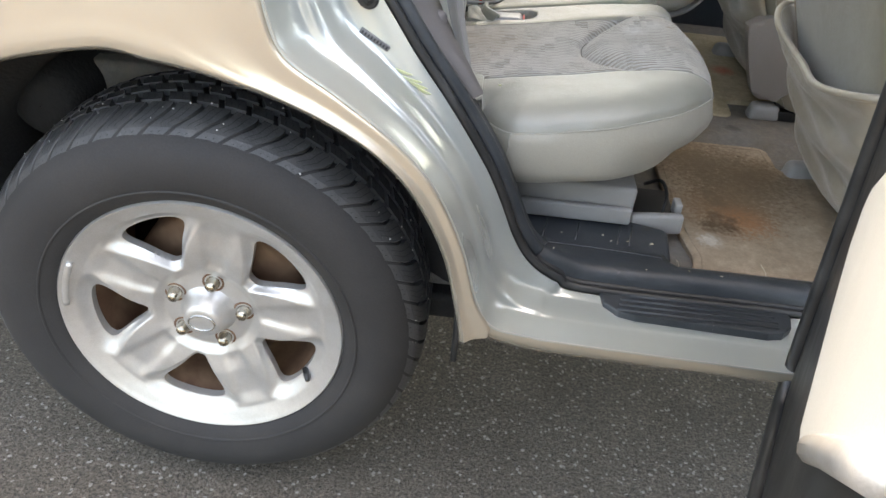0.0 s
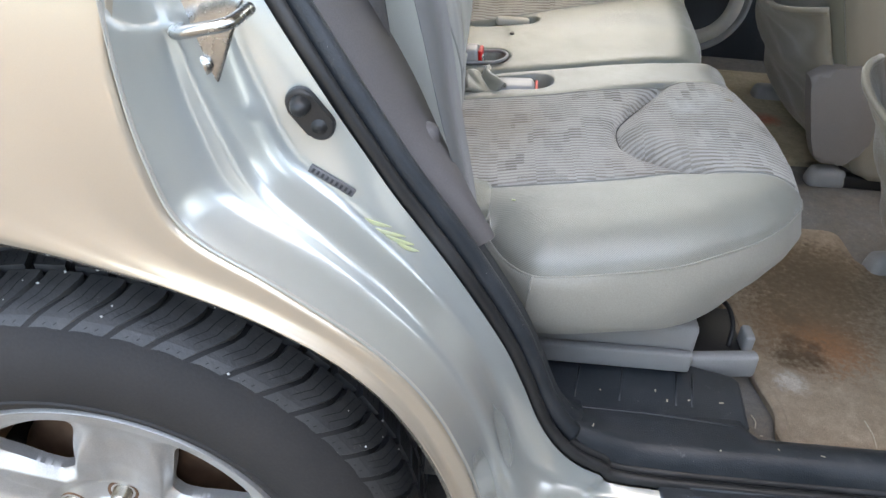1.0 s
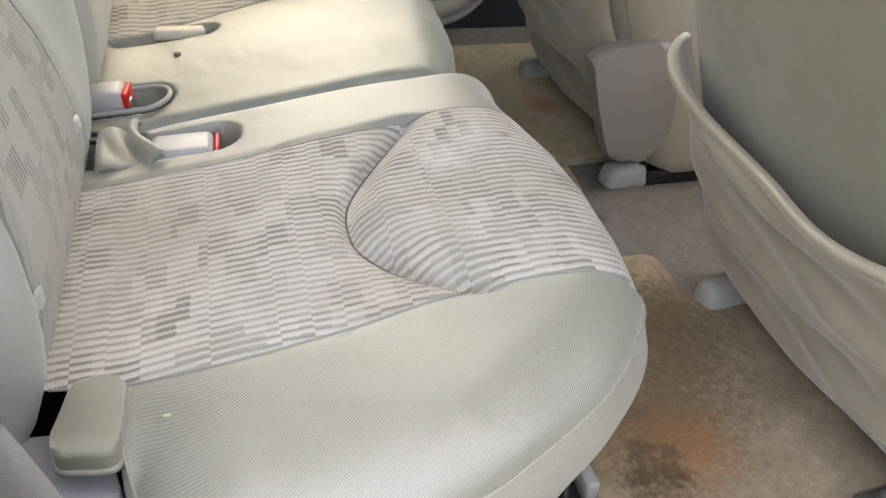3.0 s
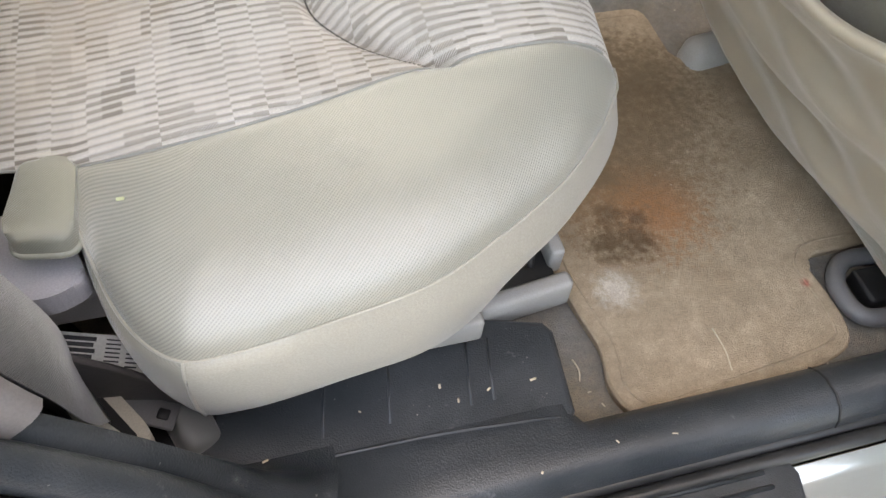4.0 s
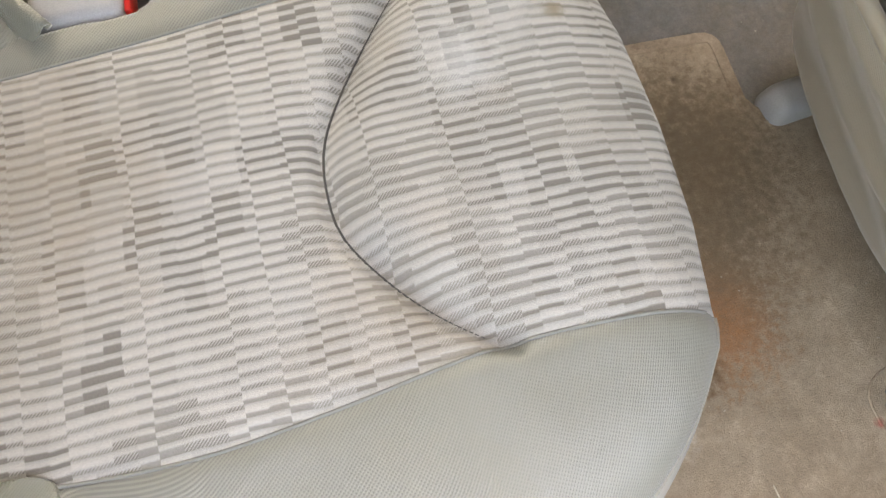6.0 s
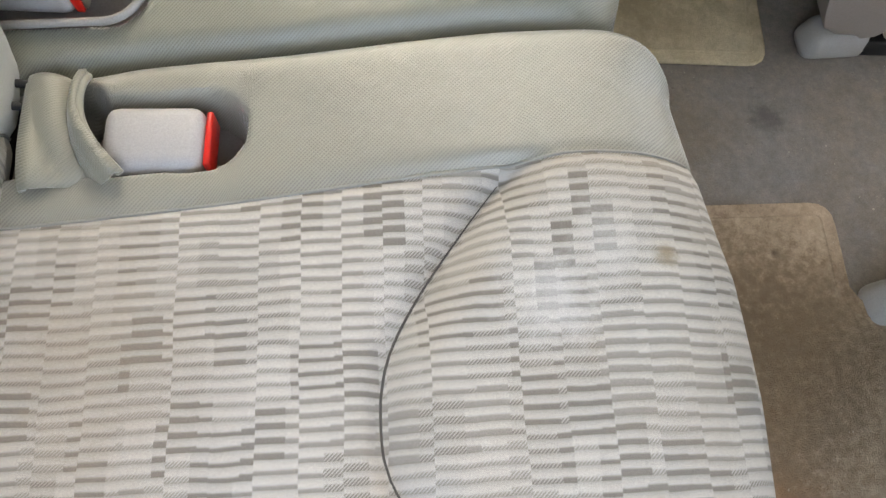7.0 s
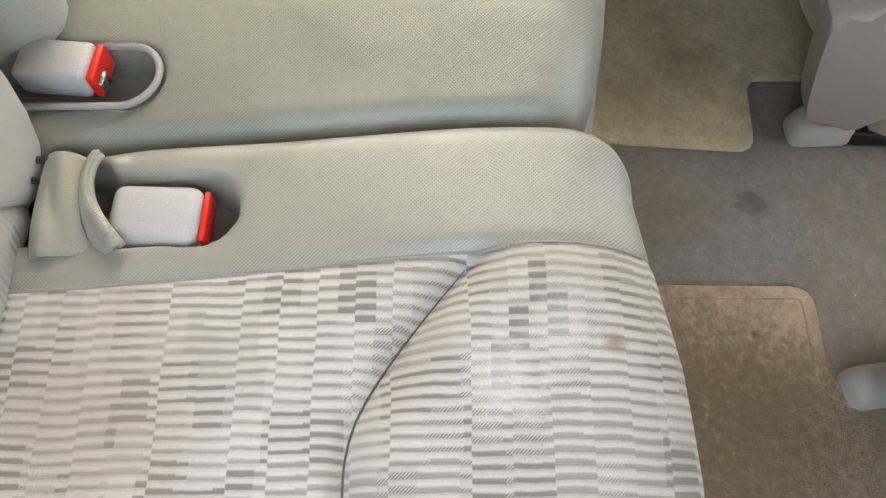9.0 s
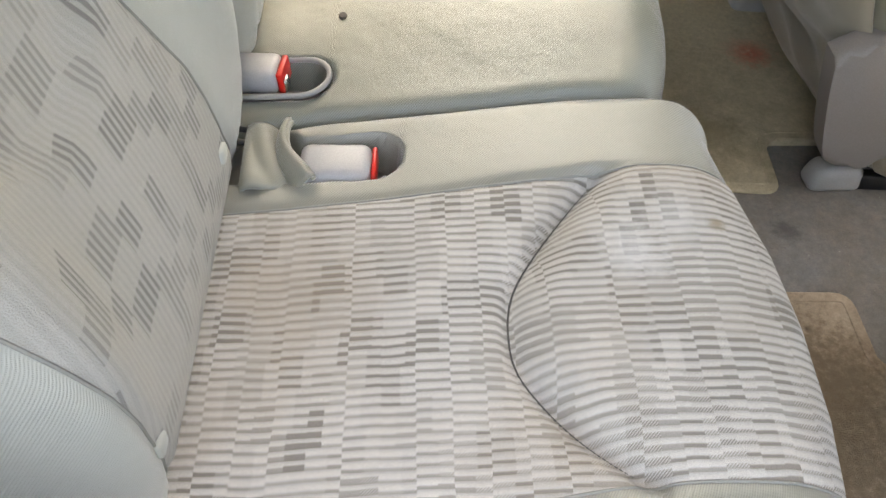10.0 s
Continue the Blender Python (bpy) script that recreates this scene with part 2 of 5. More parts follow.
def paint_material(name, colour, metal, rough):
    m, nt, b = material(name, rough, metal, 0.5, 1.0)
    at = coords(nt)
    flake = node(nt, "ShaderNodeTexVoronoi", Scale=2200.0)
    nt.links.new(at, flake.inputs["Vector"])
    dust = noisy(nt, at, 5.0, 6.0, 0.6, 0.4, 0.8)
    tint = axis_split(nt, flake.outputs["Color"])[0]
    c = mix(nt, calc(nt, "MULTIPLY", tint, 0.10), colour, tuple(min(1.0, v * 1.35) for v in colour))
    c = mix(nt, calc(nt, "MULTIPLY", dust, 0.05), c, (0.40, 0.36, 0.30))
    nt.links.new(c, b.inputs["Base Color"])
    nt.links.new(calc(nt, "MULTIPLY_ADD", dust, 0.02, rough), b.inputs["Roughness"])
    nt.links.new(calc(nt, "MULTIPLY_ADD", dust, 0.02, 0.04), b.inputs["Coat Roughness"])
    return m


PAINT = paint_material("beige_paint", (0.52, 0.462, 0.372), 0.55, 0.26)
# Body paint again, its shade and sky reflection mixed in as a cooler colour.
JAMB = paint_material("jamb_paint_sky_tint", (0.55, 0.585, 0.565), 0.58, 0.22)
RUBBER = plain("black_rubber", (0.020, 0.021, 0.022), (0.075, 0.076, 0.076), 0.40, grain=500, stain=14, amount=0.5)
TYRE = plain("tyre_rubber", (0.024, 0.023, 0.023), (0.052, 0.048, 0.045), 0.8, grain=350, stain=11, amount=0.6, relief=0.25)
TREAD = plain("tread_rubber", (0.055, 0.055, 0.056), (0.10, 0.098, 0.095), 0.50, grain=240, stain=30, amount=0.6, relief=0.4, dust=0.9)
BLACK = plain("black_plastic", (0.028, 0.034, 0.040), (0.095, 0.102, 0.11), 0.36, grain=650, stain=16, amount=0.35, relief=0.35, distance=0.0008, dust=1.15)
WELL = plain("wheel_well", (0.012, 0.012, 0.012), (0.035, 0.032, 0.030), 0.9, grain=120, stain=8, relief=0.5, distance=0.002)
GREY = plain("grey_plastic", (0.36, 0.352, 0.338), (0.25, 0.24, 0.225), 0.5, grain=800, stain=10, amount=0.35)
COVER = plain("cover_plastic", (0.12, 0.12, 0.125), (0.18, 0.175, 0.17), 0.45, grain=800, stain=14, amount=0.4)
MAUVE = plain("mauve_plastic", (0.120, 0.110, 0.106), (0.16, 0.148, 0.144), 0.55, grain=700, stain=7, amount=0.4)
TAUPE = plain("taupe_plastic", (0.28, 0.25, 0.235), (0.34, 0.31, 0.29), 0.45, grain=700, stain=7, amount=0.4)
BUCKLE = plain("buckle_plastic", (0.46, 0.45, 0.45), (0.36, 0.34, 0.33), 0.42, grain=900, stain=25, amount=0.25, relief=0.05)
RED = plain("red_plastic", (0.75, 0.02, 0.015), (0.55, 0.02, 0.015), 0.35, grain=900, stain=30, amount=0.3, relief=0.0)
LAVENDER = plain("lavender_plastic", (0.47, 0.455, 0.475), (0.38, 0.365, 0.38), 0.42, grain=800, stain=12, amount=0.35)
BEIGE = plain("beige_plastic", (0.56, 0.52, 0.44), (0.42, 0.37, 0.30), 0.5, grain=800, stain=14, amount=0.35)
PALE = plain("pale_trim", (0.74, 0.71, 0.64), (0.66, 0.62, 0.55), 0.45, grain=800, stain=6, amount=0.3)
ALLOY = plain("silver_alloy", (0.62, 0.61, 0.59), (0.42, 0.38, 0.33), 0.40, metal=0.65, grain=700, stain=18, amount=0.45, relief=0.05)
CHROME = plain("dull_chrome", (0.46, 0.43, 0.36), (0.30, 0.22, 0.15), 0.25, metal=1.0, grain=500, stain=90, amount=0.6, relief=0.1)
STEEL = plain("bright_steel", (0.60, 0.61, 0.60), (0.40, 0.39, 0.37), 0.25, metal=1.0, grain=500, stain=50, amount=0.4, relief=0.05)
RUST = plain("rusty_iron", (0.16, 0.085, 0.05), (0.32, 0.20, 0.12), 0.75, metal=0.3, grain=200, stain=25, amount=0.8, relief=0.4)
BOLSTER = twill("bolster_twill", (0.302, 0.294, 0.252), (0.345, 0.331, 0.276))
FLAP = twill("flap_twill", (0.255, 0.250, 0.200), (0.305, 0.290, 0.230), 0.5, 0.0020, 0.14)
# Bolster twill, greener, and darkened to offset strong light on the bench.
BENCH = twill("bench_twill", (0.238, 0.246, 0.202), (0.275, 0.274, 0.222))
# Darker than the pocket cloth: the back's lesser sky light is in the colour.
SEATBACK = twill("seat_back_shaded", (0.215, 0.200, 0.148), (0.255, 0.235, 0.175), 0.5, 0.0018, 0.15)
LEATHER = twill("seat_back_twill", (0.315, 0.272, 0.208), (0.365, 0.315, 0.242), 0.45, 0.0018, 0.22)
BACKTWILL = twill("backrest_twill", (0.44, 0.445, 0.395), (0.48, 0.47, 0.405), 0.45, 0.0023, 0.10)
WEB = twill("belt_webbing", (0.12, 0.12, 0.116), (0.15, 0.15, 0.14), 0.6, 0.0022, 0.10)
SIDE = plain("seat_side_vinyl", (0.37, 0.35, 0.295), (0.32, 0.30, 0.245), 0.5, grain=700, stain=9, amount=0.4, sheen=0.2)
FABRIC = ribbed_fabric("seat_fabric", 0, 1, (0.70, 0.668, 0.612), (0.50, 0.475, 0.43), (0.205, 0.184, 0.153), 0.0235, 0.0076, 0.45, stains=((0.40, 0.52, 0.10, (0.42, 0.32, 0.22), 0.20), (0.37, 0.43, 0.08, (0.42, 0.33, 0.23), 0.17), (0.654, 0.525, 0.040, (0.80, 0.79, 0.76), 0.5), (0.690, 0.555, 0.040, (0.76, 0.75, 0.72), 0.38), (0.722, 0.550, 0.011, (0.33, 0.26, 0.16), 0.8)))
BACKFAB = block_fabric("back_fabric", (0.47, 0.45, 0.40), (0.15, 0.142, 0.125), (0.39, 0.365, 0.30))
SEAM = plain("seam_thread", (0.30, 0.295, 0.265), (0.30, 0.29, 0.26), 0.8, grain=900, stain=60)
# Near-black tone that paints the shade in seat folds; also colours the burn mark.
CREASE = plain("crease_shade_and_burn", (0.10, 0.092, 0.082), (0.08, 0.072, 0.064), 0.9, grain=900, stain=60)
FLOOR = carpet("floor_carpet", (0.285, 0.280, 0.268), (0.33, 0.275, 0.21), ((0.86, 0.78, 0.10, (0.24, 0.19, 0.13), 0.6), (0.98, 0.80, 0.03, (0.10, 0.09, 0.08), 0.7), (0.74, 0.20, 0.05, (0.36, 0.28, 0.18), 0.5)))
MAT = carpet("mat_carpet", (0.63, 0.505, 0.370), (0.39, 0.30, 0.21), (
    (0.880, 0.415, 0.150, (0.30, 0.165, 0.08), 0.9), (0.905, 0.385, 0.085, (0.50, 0.20, 0.07), 0.85), (0.838, 0.350, 0.042, (0.085, 0.045, 0.015), 0.95), (0.870, 0.347, 0.038, (0.085, 0.042, 0.015), 0.95), (0.852, 0.385, 0.030, (0.10, 0.05, 0.02), 0.85), (0.880, 0.375, 0.026, (0.11, 0.05, 0.02), 0.85), (0.868, 0.435, 0.03, (0.16, 0.10, 0.055), 0.65), (0.855, 0.47, 0.05, (0.20, 0.14, 0.08), 0.5),
    # The first spot here darkens the pile for shade beside the front seat.
    (0.93, 0.49, 0.18, (0.20, 0.138, 0.085), 0.8), (0.823, 0.298, 0.034, (0.84, 0.80, 0.73), 0.8), (0.956, 0.649, 0.008, (0.05, 0.03, 0.015), 1.0), (1.02, 0.262, 0.008, (0.50, 0.07, 0.06), 0.8),
    # Broad dark spots painting the front seat's shade over brown soil.
    (0.86, 0.60, 0.17, (0.17, 0.120, 0.075), 0.88), (0.96, 0.57, 0.15, (0.17, 0.118, 0.072), 0.85)))
# Lighter copy of the mat, with daylight from the far side in its colour.
LIT_FAR_MAT = carpet("lit_far_mat_carpet", (0.80, 0.69, 0.48), (0.56, 0.46, 0.30), (
    # The last, pale spot is a painted pool of window light.
    (1.03, 1.165, 0.055, (0.78, 0.10, 0.05), 0.9), (0.86, 0.93, 0.06, (0.30, 0.23, 0.13), 0.4), (0.93, 0.98, 0.07, (0.30, 0.24, 0.14), 0.5), (0.95, 1.25, 0.20, (0.88, 0.78, 0.56), 0.7)))
# Dark plastic parts, and solid fillers that stand for shade in gaps and holes.
DARK = plain("dark_plastic_and_shade", (0.010, 0.010, 0.011), (0.03, 0.03, 0.03), 0.5, grain=500, stain=12)
HEADLINER = plain("headliner_cloth", (0.52, 0.50, 0.45), (0.46, 0.44, 0.39), 0.95, grain=600, stain=4, amount=0.4)
ASPHALT = asphalt_material()
PAPER = plain("label_paper", (0.66, 0.66, 0.64), (0.50, 0.50, 0.48), 0.6, grain=400, stain=40, amount=0.3, relief=0.0)
INK = plain("label_ink", (0.03, 0.03, 0.035), (0.06, 0.06, 0.06), 0.6, grain=400, stain=40, relief=0.0)
YELLOW = plain("yellow_chalk", (0.50, 0.53, 0.30), (0.45, 0.48, 0.36), 0.8, grain=400, stain=60, amount=0.8, relief=0.0)
CRUMB = plain("crumb", (0.62, 0.55, 0.42), (0.45, 0.36, 0.22), 0.8, grain=400, stain=300, amount=0.6)


def tinted_glass():
    m = bpy.data.materials.new("tinted_glass")
    m.use_nodes = True
    nt = m.node_tree
    clear = node(nt, "ShaderNodeBsdfTransparent", Color=(0.92, 0.93, 0.90, 1))
    gloss = node(nt, "ShaderNodeBsdfGlossy", Roughness=0.02)
    edge = node(nt, "ShaderNodeFresnel", IOR=1.5)
    join = nt.nodes.new("ShaderNodeMixShader")
    nt.links.new(edge.outputs[0], join.inputs[0])
    nt.links.new(clear.outputs[0], join.inputs[1])
    nt.links.new(gloss.outputs[0], join.inputs[2])
    nt.links.new(join.outputs[0], nt.nodes["Material Output"].inputs["Surface"])
    return m


GLASS = tinted_glass()


# ---- building helpers ----
def curve(points, n):
    """A smooth line through the control points, in n even steps."""
    p = np.array(points, float)
    ext = np.vstack([2 * p[0] - p[1], p, 2 * p[-1] - p[-2]])
    out = []
    for i in range(len(p) - 1):
        a, b, c, d = ext[i:i + 4]
        for u in np.linspace(0, 1, 24, endpoint=False):
            out.append(0.5 * (2 * b + (c - a) * u + (2 * a - 5 * b + 4 * c - d) * u * u + (3 * b - a - 3 * c + d) * u ** 3))
    out.append(p[-1])
    out = np.array(out)
    run = np.concatenate([[0], np.cumsum(np.linalg.norm(np.diff(out, axis=0), axis=1))])
    at = np.linspace(0, run[-1], n)
    return np.stack([np.interp(at, run, out[:, k]) for k in range(out.shape[1])], 1)


def paired(points, n):
    """Like curve(), but with the same number of steps between each two control points, so that two lines can be joined rung by rung."""
    p = np.array(points, float)
    ext = np.vstack([2 * p[0] - p[1], p, 2 * p[-1] - p[-2]])
    out = []
    for i in range(len(p) - 1):
        a, b, c, d = ext[i:i + 4]
        for u in np.linspace(0, 1, n, endpoint=False):
            out.append(0.5 * (2 * b + (c - a) * u + (2 * a - 5 * b + 4 * c - d) * u * u + (3 * b - a - 3 * c + d) * u ** 3))
    out.append(p[-1])
    return np.array(out)


def mesh_from(verts, faces, smooth=True):
    me = bpy.data.meshes.new("mesh")
    me.from_pydata([tuple(float(c) for c in v) for v in verts], [], faces)
    if smooth:
        me.polygons.foreach_set("use_smooth", [True] * len(me.polygons))
    me.update()
    return me


def lay_uv(me, flat):
    """Gives each corner of the mesh the cloth coordinate of its vertex, in metres."""
    index = np.zeros(len(me.loops), dtype=np.int32)
    me.loops.foreach_get("vertex_index", index)
    me.uv_layers.new(name="cloth").data.foreach_set("uv", np.asarray(flat, float)[index].ravel())


def grid(rings, closed=False, flip=False):
    """A sheet through rings of equally many points."""
    rings = [np.asarray(r, float) for r in rings]
    n = len(rings[0])
    faces = []
    for i in range(len(rings) - 1):
        for j in range(n if closed else n - 1):
            k = (j + 1) % n
            f = (i * n + j, i * n + k, (i + 1) * n + k, (i + 1) * n + j)
            faces.append(f[::-1] if flip else f)
    me = mesh_from(np.vstack(rings), faces)
    sheet = np.array(rings)
    along = np.concatenate([[0], np.cumsum(np.linalg.norm(np.diff(sheet, axis=1), axis=2).mean(axis=0))])
    over = np.vstack([np.zeros((1, n)), np.cumsum(np.linalg.norm(np.diff(sheet, axis=0), axis=2), axis=0)])
    lay_uv(me, np.stack([np.tile(along, (len(rings), 1)), over], 2).reshape(-1, 2))
    return me


def from_bm(bm, smooth=True):
    bmesh.ops.recalc_face_normals(bm, faces=bm.faces)
    me = bpy.data.meshes.new("mesh")
    bm.to_mesh(me)
    bm.free()
    if smooth:
        me.polygons.foreach_set("use_smooth", [True] * len(me.polygons))
    return me


def thing(name, at, label, category, group="", kind=""):
    ob = new(name)
    ob.location = at
    ob.empty_display_size = 0.02
    return tagged(ob, label, category, group, kind)


def part(name, me, mat, parent=None, label="", thick=0.0, outward=-1.0, sharp=None):
    ob = new(name, me)
    if mat is not None:
        me.materials.clear()
        me.materials.append(mat)
    if parent is not None:
        ob.parent = parent
        if parent.data is None:
            ob.matrix_parent_inverse = Matrix.Translation(-parent.location)
    if thick:
        mod = ob.modifiers.new("thickness", "SOLIDIFY")
        mod.thickness, mod.offset = thick, outward
    if sharp is not None:
        me.set_sharp_from_angle(angle=radians(sharp))
    if label:
        tagged(ob, label)
    return ob


def rbox(centre, size, bevel, seg=3, turn=None, taper=1.0):
    """A box with rounded edges, its top scaled by taper."""
    bm = bmesh.new()
    bmesh.ops.create_cube(bm, size=1.0)
    for v in bm.verts:
        k = taper if v.co.z > 0 else 1.0
        v.co = Vector((v.co.x * size[0] * k, v.co.y * size[1] * k, v.co.z * size[2]))
    bmesh.ops.bevel(bm, geom=bm.edges[:], offset=bevel, segments=seg, profile=0.5, affect="EDGES")
    m = Matrix.Translation(centre) @ (turn.to_4x4() if turn is not None else Matrix())
    bmesh.ops.transform(bm, matrix=m, verts=bm.verts)
    return from_bm(bm)


def slab(outline, z0, z1, bevel=0.003, seg=2, tilt=None):
    """A flat thing with the given outline in the plan and rounded upper edges."""
    bm = bmesh.new()
    low = [bm.verts.new((float(x), float(y), z0)) for x, y in outline]
    high = [bm.verts.new((float(x), float(y), z1)) for x, y in outline]
    n = len(outline)
    bm.faces.new(low[::-1])
    top = bm.faces.new(high)
    for i in range(n):
        bm.faces.new((low[i], low[(i + 1) % n], high[(i + 1) % n], high[i]))
    if bevel:
        bmesh.ops.bevel(bm, geom=list(top.edges), offset=bevel, segments=seg, profile=0.5, affect="EDGES")
    if tilt is not None:
        bmesh.ops.transform(bm, matrix=tilt, verts=bm.verts)
    bmesh.ops.triangulate(bm, faces=[f for f in bm.faces if len(f.verts) > 4])
    me = from_bm(bm, False)
    lay_uv(me, [(v.co.x, v.co.y + v.co.z) for v in me.vertices])
    return me


def tube(path, radius, sides=10, closed=False, flat=1.0, up=(0, 0, 1)):
    """A round or flattened cord along a line."""
    p = np.asarray(path, float)
    n = len(p)
    rings = []
    for i in range(n):
        a, b = (p[i - 1], p[(i + 1) % n]) if closed else (p[max(i - 1, 0)], p[min(i + 1, n - 1)])
        d = (b - a) / (np.linalg.norm(b - a) + 1e-12)
        u = np.cross(d, up)
        u /= np.linalg.norm(u) + 1e-12
        v = np.cross(u, d)
        r = radius[i] if isinstance(radius, (list, np.ndarray)) else radius
        rings.append([p[i] + r * (math.cos(t) * u + flat * math.sin(t) * v) for t in np.linspace(0, 2 * math.pi, sides, endpoint=False)])
    rings = [np.array(r) for r in rings]
    if closed:
        rings.append(rings[0])
    bm = bmesh.new()
    vs = [[bm.verts.new(tuple(map(float, q))) for q in r] for r in rings]
    for i in range(len(vs) - 1):
        for j in range(sides):
            k = (j + 1) % sides
            bm.faces.new((vs[i][j], vs[i][k], vs[i + 1][k], vs[i + 1][j]))
    if not closed:
        bm.faces.new(vs[0][::-1])
        bm.faces.new(vs[-1])
    return from_bm(bm)


def lathe_y(profile, centre, steps=96):
    """A solid turned round an axis along y; profile: radius and y."""
    cx, cz = centre
    rings = []
    for r, y in profile:
        t = np.linspace(0, 2 * math.pi, steps, endpoint=False)
        rings.append(np.stack([cx + r * np.cos(t), np.full(steps, y), cz + r * np.sin(t)], 1))
    return grid(rings, closed=True, flip=True)


def smooth01(v, a, b):
    t = np.clip((v - a) / (b - a), 0, 1)
    return t * t * (3 - 2 * t)


def near_line(x, y, line):
    """The distance of points from a broken line in the plan."""
    best = np.full(np.shape(x), 9.0)
    for (ax, ay), (bx, by) in zip(line[:-1], line[1:]):
        dx, dy = bx - ax, by - ay
        t = np.clip(((x - ax) * dx + (y - ay) * dy) / (dx * dx + dy * dy + 1e-12), 0, 1)
        best = np.minimum(best, np.hypot(x - ax - t * dx, y - ay - t * dy))
    return best


# ---- ground ----
def build_ground():
    me = mesh_from([(-60, -60, 0), (60, -60, 0), (60, 60, 0), (-60, 60, 0)], [(0, 1, 2, 3)])
    tagged(part("ground", me, ASPHALT), "rough grey asphalt with pale stone flecks", "ground", kind="structure")
    rng = random.Random(5)
    verts, faces = [], []
    for _ in range(7000):
        x, y, r = rng.uniform(-0.6, 1.3), rng.uniform(-0.55, 0.45), rng.uniform(0.001, 0.0021) * (1.8 if rng.random() < 0.04 else 1.0)
        k = len(verts)
        turn = rng.uniform(0, 6)
        for i in range(5):
            a = turn + i * 1.2566
            verts.append((x + r * math.cos(a) * rng.uniform(0.7, 1.2), y + r * math.sin(a) * rng.uniform(0.7, 1.2), -0.0005))
        verts.append((x, y, r * 0.7))
        faces += [(k + i, k + (i + 1) % 5, k + 5) for i in range(5)]
    grit = plain("grit", (0.12, 0.115, 0.11), (0.26, 0.245, 0.225), 0.8, grain=300, stain=60, amount=1.0)
    tagged(part("grit", mesh_from(verts, faces, False), grit), "loose pale grit scattered on asphalt", "grit", kind="stuff")


# ---- wheel ----
def build_wheel():
    wheel = thing("wheel", (0, 0.1, 0), "silver five-spoke alloy wheel with a worn black tyre on asphalt", "wheel")
    cz = 0.345
    side = [(0.216, 0.012), (0.222, 0.003), (0.232, -0.005), (0.250, -0.012), (0.275, -0.015), (0.298, -0.011), (0.315, -0.001), (0.327, 0.012), (0.334, 0.024), (0.335, 0.045),
            (0.336, 0.110), (0.335, 0.175), (0.331, 0.196), (0.315, 0.218), (0.275, 0.230), (0.232, 0.220), (0.216, 0.200)]
    tyre = part("tyre", lathe_y(curve(side, 70), (0, cz), 160), TYRE, wheel, "worn black tyre with a deep siped tread")
    for r, y in ((0.243, -0.0115),):
        part("sidewall_ring", lathe_y([(r - 0.0025, y + 0.002), (r - 0.001, y - 0.001), (r + 0.001, y - 0.001), (r + 0.0025, y + 0.002)], (0, cz), 140), TYRE, tyre)
    def crown_r(y):
        return float(np.interp(y, (0.002, 0.012, 0.024, 0.040, 0.060, 0.160, 0.180, 0.200, 0.214), (0.3180, 0.3290, 0.3365, 0.3420, 0.3455, 0.3455, 0.3420, 0.3350, 0.3270)))

    # tread blocks: rows across the tread, cut by swept grooves
    verts, faces = [], []
    rows = [(0.003, 0.058, 56), (0.065, 0.091, 56), (0.098, 0.122, 56), (0.129, 0.155, 56), (0.162, 0.214, 56)]
    for ri, (ya, yb, count) in enumerate(rows):
        for i in range(count):
            t0 = 2 * math.pi * (i + 0.5 * (ri % 2)) / count
            wide = 2 * math.pi / count * (0.86 if ri == 0 else 0.80)
            base = len(verts)
            steps = 7
            for s in range(steps):
                y = ya + (yb - ya) * s / (steps - 1)
                crown = crown_r(y)
                bend = 0.05 * math.sin((y - 0.11) * 26) + (0.07 * ((0.062 - y) / 0.052) ** 2 if ri == 0 else 0)
                for k, lift in ((0.0, -0.016), (0.03, 0.0), (0.97, 0.0), (1.0, -0.016)):
                    a = t0 + bend + wide * k
                    r = crown + lift * (0.5 if ri == 0 else 1.0)
                    verts.append((r * math.cos(a), y, cz + r * math.sin(a)))
            for s in range(steps - 1):
                for k in range(3):
                    p = base + 4 * s + k
                    faces.append((p, p + 4, p + 5, p + 1))
            faces.append((base, base + 1, base + 2, base + 3))
            e = base + 4 * (steps - 1)
            faces.append((e + 3, e + 2, e + 1, e))
    part("tread", mesh_from(verts, faces, False), TREAD, tyre, "chunky siped tread blocks with grit")
    # thin sipes cut across the blocks, and grit stuck in the grooves
    rng = random.Random(3)
    sv, sf, gv, gf = [], [], [], []
    for ri, (ya, yb, count) in enumerate(rows):
        for i in range(count):
            for cut in (0.30, 0.56):
                b0 = len(sv)
                for q in range(5):
                    y = ya + 0.004 + (yb - ya - 0.008) * q / 4
                    crown = crown_r(y) + 0.0003
                    bend = 0.05 * math.sin((y - 0.11) * 26) + (0.07 * ((0.062 - y) / 0.052) ** 2 if ri == 0 else 0)
                    for da in (-0.0016, 0.0016):
                        a = 2 * math.pi * (i + 0.5 * (ri % 2) + cut) / count + bend + da + 0.004 * math.sin(q * 2.5)
                        sv.append((crown * math.cos(a), y, cz + crown * math.sin(a)))
                sf += [(b0 + 2 * q, b0 + 2 * q + 1, b0 + 2 * q + 3, b0 + 2 * q + 2) for q in range(4)]
    for _ in range(120):
        a, y, r = rng.uniform(0, 6.283), rng.uniform(0.004, 0.20), rng.uniform(0.0008, 0.0020)
        rad = crown_r(y) + 0.0005
        c, b0 = Vector((rad * math.cos(a), y, cz + rad * math.sin(a))), len(gv)
        gv += [tuple(c + Vector(d) * r * rng.uniform(0.6, 1.2)) for d in ((1, 0, 0), (-1, 0, 0), (0, 1, 0), (0, -1, 0), (0, 0, 1), (0, 0, -1))]
